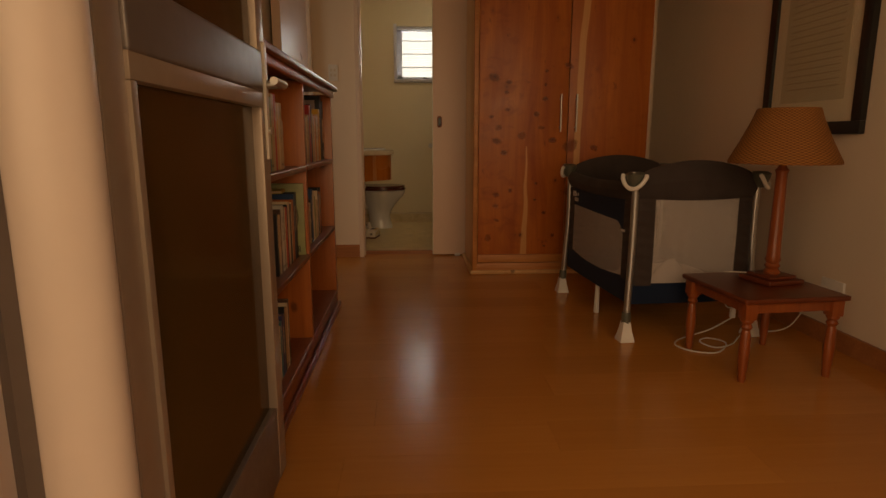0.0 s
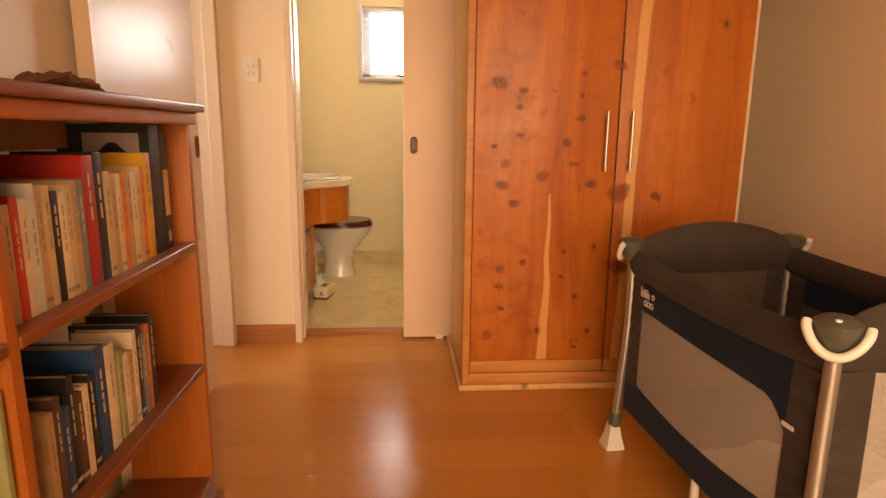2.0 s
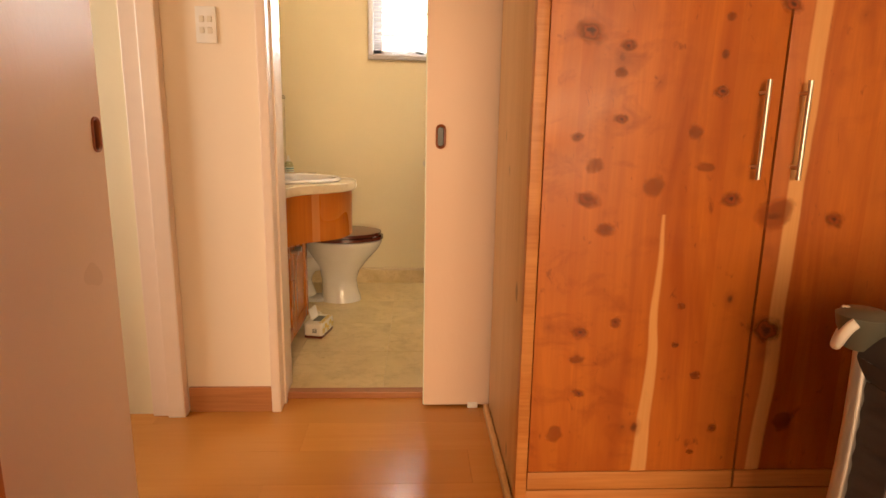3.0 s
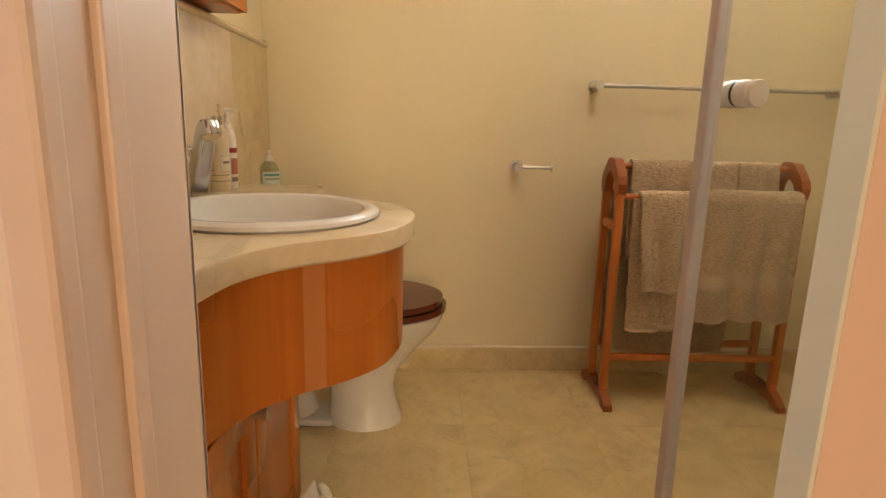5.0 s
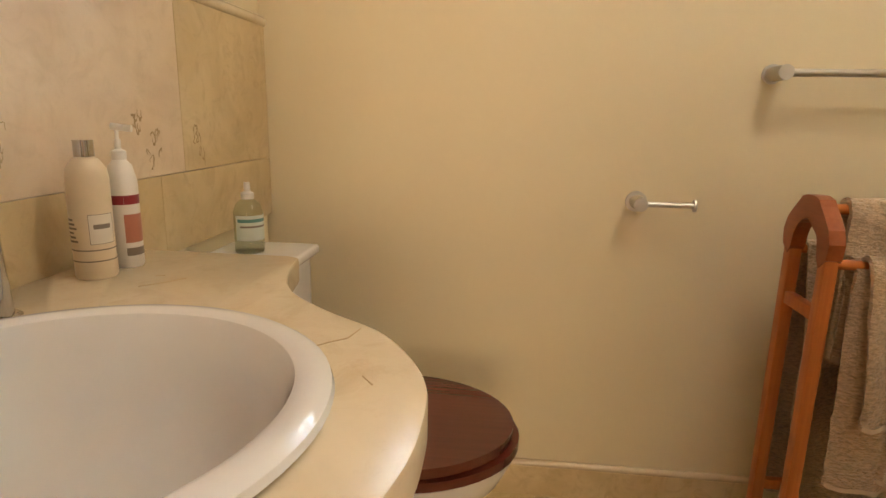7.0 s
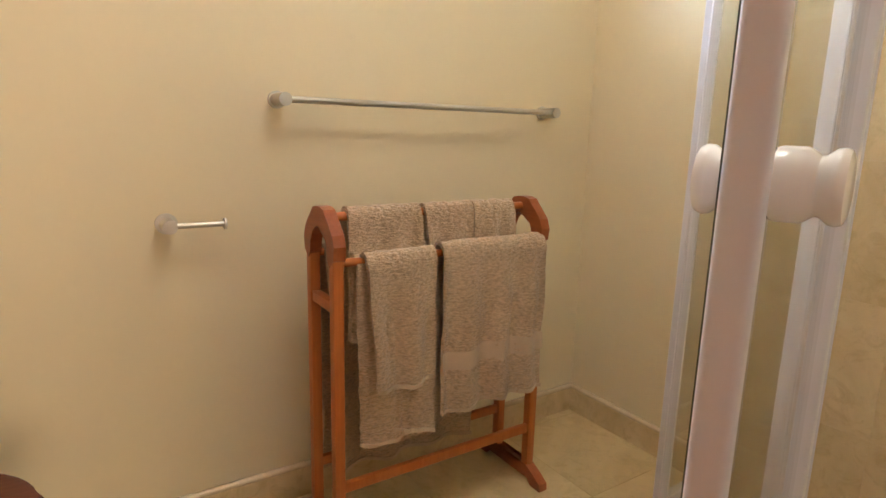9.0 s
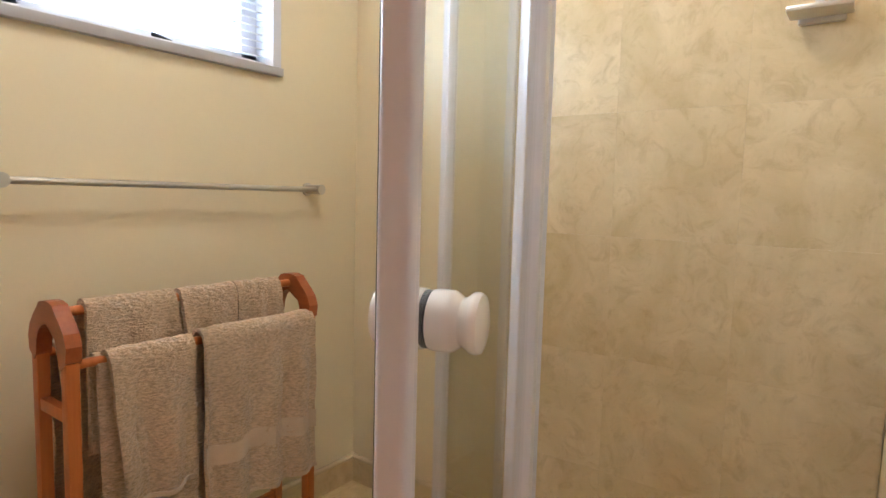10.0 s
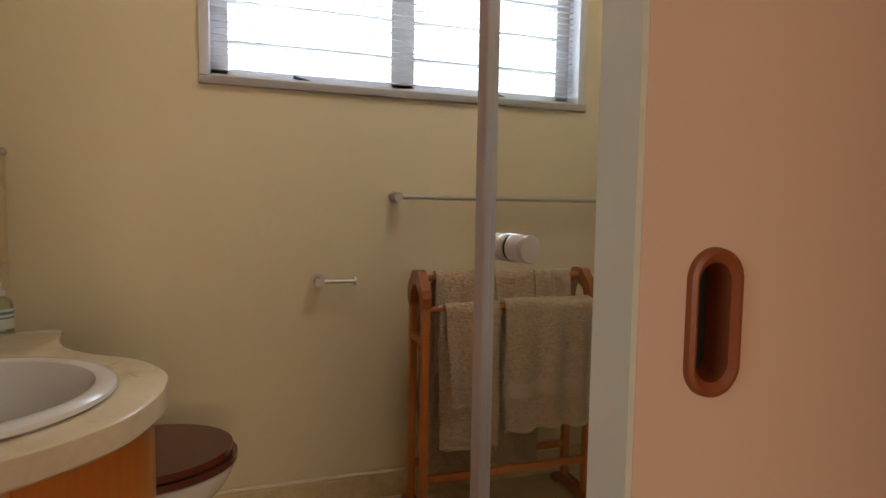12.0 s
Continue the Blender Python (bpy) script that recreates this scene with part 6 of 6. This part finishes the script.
cl = thing("ceiling_light", "round opal glass ceiling light, switched on", "lamp", pose(1.20, 5.05, CEIL))
part("base", moved(lathe([(0, 0), (0.15, 0), (0.15, -0.025), (0, -0.025)], 36), ID), M_WHITE, cl)
part("opal_bowl", lathe([(0.142, -0.0255), (0.138, -0.05), (0.11, -0.078), (0.06, -0.094), (0, -0.098)], 36), M_LAMPGLOW, cl)

M_WRAP, M_YELLOW = plain("white_wrapper", (0.76, 0.70, 0.58), 0.3), plain("yellow_print", (0.70, 0.47, 0.03), 0.3)
wp = thing("wipes_pack", "white and yellow flowered box of wipes, lid open, on tiles", "pack", pose(0.262, 4.915, BF, 0, 0, 78))
part("box", box(-0.085, 0.085, -0.048, 0.048, 0.010, 0.078, 0.016, 4), M_WRAP, wp)
part("base", box(-0.082, 0.082, -0.046, 0.046, 0.0, 0.014, 0.004), M_TABLE, wp, "dark underside")
part("flip_lid", moved(box(-0.045, 0.045, -0.003, 0.003, 0.0, 0.060, 0.003), pose(0.01, 0.026, 0.076, -14)), M_PLASTIC, wp, "opened white plastic lid")
part("opening", box(-0.038, 0.045, -0.022, 0.018, 0.0778, 0.0786), M_CAPGREY, wp, "dark oval opening", False)
petals = []
random.seed(8)
for x, z in ((-0.060, 0.040), (-0.030, 0.056), (0.000, 0.034), (0.032, 0.054), (0.060, 0.036)):
    for k in range(5):
        a = 2 * math.pi * k / 5 + random.uniform(0, 1)
        petals.append(moved(lathe([(0, 0.0006), (0.0085, 0.0006), (0.0085, 0)], 10, 1.0, 0.6), pose(x + 0.009 * math.cos(a), -0.0481, z + 0.009 * math.sin(a), 90, 0, 0)))
        petals.append(moved(lathe([(0, 0.0006), (0.0075, 0.0006), (0.0075, 0)], 10, 1.0, 0.6), pose(x * 0.9 + 0.008 * math.cos(a), -0.034 + 0.008 * math.sin(a), 0.0781)))
part("yellow_flowers", merged(*petals), M_YELLOW, wp, "yellow flower print")
part("bar_code", merged(*[box(-0.0855, -0.0848, -0.020 + 0.004 * k, -0.018 + 0.004 * k, 0.030, 0.052) for k in range(6)]), M_BLACK, wp, smooth=False)
tp = part("crumpled_tissue", sheet(lambda u, v: ((0.028 + 0.01 * noise.noise((u * 4, v * 4, 3))) * math.cos(2 * math.pi * u) * math.sin(math.pi * v), (0.026 + 0.012 * noise.noise((u * 5, v * 3, 5))) * math.sin(2 * math.pi * u) * math.sin(math.pi * v),
                                          0.04 - 0.04 * math.cos(math.pi * v)), 20, 12), M_LABEL)
tp.location = (0.235, 5.040, BF)
tagged(tp, "crumpled white tissue on the floor beside the wipes", "tissue")

# ---------- pieces of floors and walls ----------


def piece(name, mesh, parent, at):
    ob = new(name, mesh)
    ob.parent = parent
    ob.matrix_basis = at
    return ob


# laminate boards run across the room
random.seed(5)
BW, BL = 0.190, 1.20
y, r = 0.02, 0
while y < 4.26:
    w = min(BW, 4.262 - y)
    x = -1.55 - (r * 0.47 % 1.0) * BL
    cache = {}
    while x < 2.5:
        a, b = max(x, -1.55), min(x + BL, 2.499)
        if b - a > 0.02:
            key = (round(b - a, 3), round(w, 3))
            if key not in cache:
                cache[key] = mesh_of(box(0, b - a - 0.0005, 0, w - 0.0005, -0.006, 0.0), "board", M_FLOOR)
            piece("board", cache[key], floor, pose(a, y, 0))
        x += BL
    y += BW
    r += 1

bath_floor = bpy.data.objects["floor_bathroom"]
TS = 0.412
xs = [-0.61 + TS * k for k in range(8)]
ys = [4.247 + TS * k for k in range(5)]
cache = {}
for x in xs:
    for y in ys:
        a, b, c, d = max(x, BXL), min(x + TS, BXR), y, min(y + TS, YB)
        if b - a > 0.02 and d - c > 0.02:
            key = (round(b - a, 3), round(d - c, 3))
            if key not in cache:
                cache[key] = mesh_of(box(0, b - a - 0.0006, 0, d - c - 0.0006, -0.008, 0.0, 0.0006, 1), "tile", M_TILE)
            piece("tile", cache[key], bath_floor, pose(a, c, BF))

# splashback behind the vanity
west = bpy.data.objects["wall_bathroom_west"]
for z0, z1, ends in ((CZ - 0.04, 0.916, (4.62, 5.04, 5.46, 5.938)), (0.9172, 1.232, (4.62, 5.541, 5.938))):
    y = YP1 + 0.014
    for y1 in ends:
        stone_kind = M_WPALE if z0 > 0.9 and y1 < 5.6 else M_WTILE
        piece("tile", mesh_of(box(0, 0.014, 0, y1 - y - 0.0006, 0, z1 - z0, 0.0006, 1), "tile", stone_kind), west, pose(BXL, y, z0))
        y = y1
part("tile_capping", tube([(BXL + 0.008, YP1 + 0.014, 1.243), (BXL + 0.008, YB - 0.002, 1.243)], 0.013, 12), M_COUNTER, west, "rounded cream stone capping")

# tiled shower walls
east = bpy.data.objects["wall_bathroom_east"]
part_wall = bpy.data.objects["wall_partition"]
th = 0.335
tile_e = mesh_of(box(-0.012, 0, 0, 0.3143, 0, th - 0.0002, 0.0003, 1), "tile", M_WTILE)
tile_s = mesh_of(box(0, 0.2933, 0, 0.012, 0, th - 0.0002, 0.0003, 1), "tile", M_WTILE)
for k in range(7):
    z = BF + k * th
    for j in range(3):
        piece("tile", tile_e, east, pose(BXR, YP1 + 0.0135 + j * 0.3145, z))
    for j in range(4):
        piece("tile", tile_s, part_wall, pose(1.034 + j * 0.2935, YP1, z))

# fossil-like blossom marks in the splashback tiles, in loose clusters of small loops
random.seed(23)
for n, (y, z, spread, count, s) in enumerate(((5.134, 0.984, 0.012, 3, 0.85), (5.400, 1.030, 0.020, 4, 0.60), (5.412, 1.004, 0.012, 2, 0.55), (5.446, 0.962, 0.026, 7, 0.70), (5.590, 0.975, 0.020, 5, 0.65), (5.605, 0.945, 0.014, 4, 0.60),
                                               (5.050, 1.010, 0.045, 7, 0.55), (4.965, 1.000, 0.050, 8, 0.60), (4.880, 1.020, 0.050, 7, 0.60), (5.010, 0.950, 0.020, 3, 0.50), (4.800, 0.990, 0.040, 5, 0.60))):
    loops = []
    for j in range(count):
        cy, cz = y + random.uniform(-1, 1) * spread * 0.7, z + random.uniform(-1, 1) * spread
        size, start, sweep, tilt = 0.010 * s * random.uniform(0.6, 1.5), random.uniform(0, 6.3), random.uniform(2.5, 5.6), random.uniform(-0.6, 0.6)
        pts = []
        for k in range(19):
            a = start + sweep * k / 18
            rr = size * (1 + 0.7 * noise.noise((2.4 * math.cos(a) + n * 5 + j, 2.4 * math.sin(a), n * 1.7 + j)))
            dy, dz = rr * 0.65 * math.cos(a), rr * 1.4 * math.sin(a)
            pts.append((BXL + 0.0141, cy + dy * math.cos(tilt) - dz * math.sin(tilt), cz + dy * math.sin(tilt) + dz * math.cos(tilt)))
        loops.append(tube(pts, [0.0003 + (0.0007 if 5.1 < y else 0.0004) * math.sin(math.pi * k / 18) for k in range(19)], 5))
    part("carved_blossom", merged(*loops), M_CARVE, west, "small blossom-shaped marks in the stone")
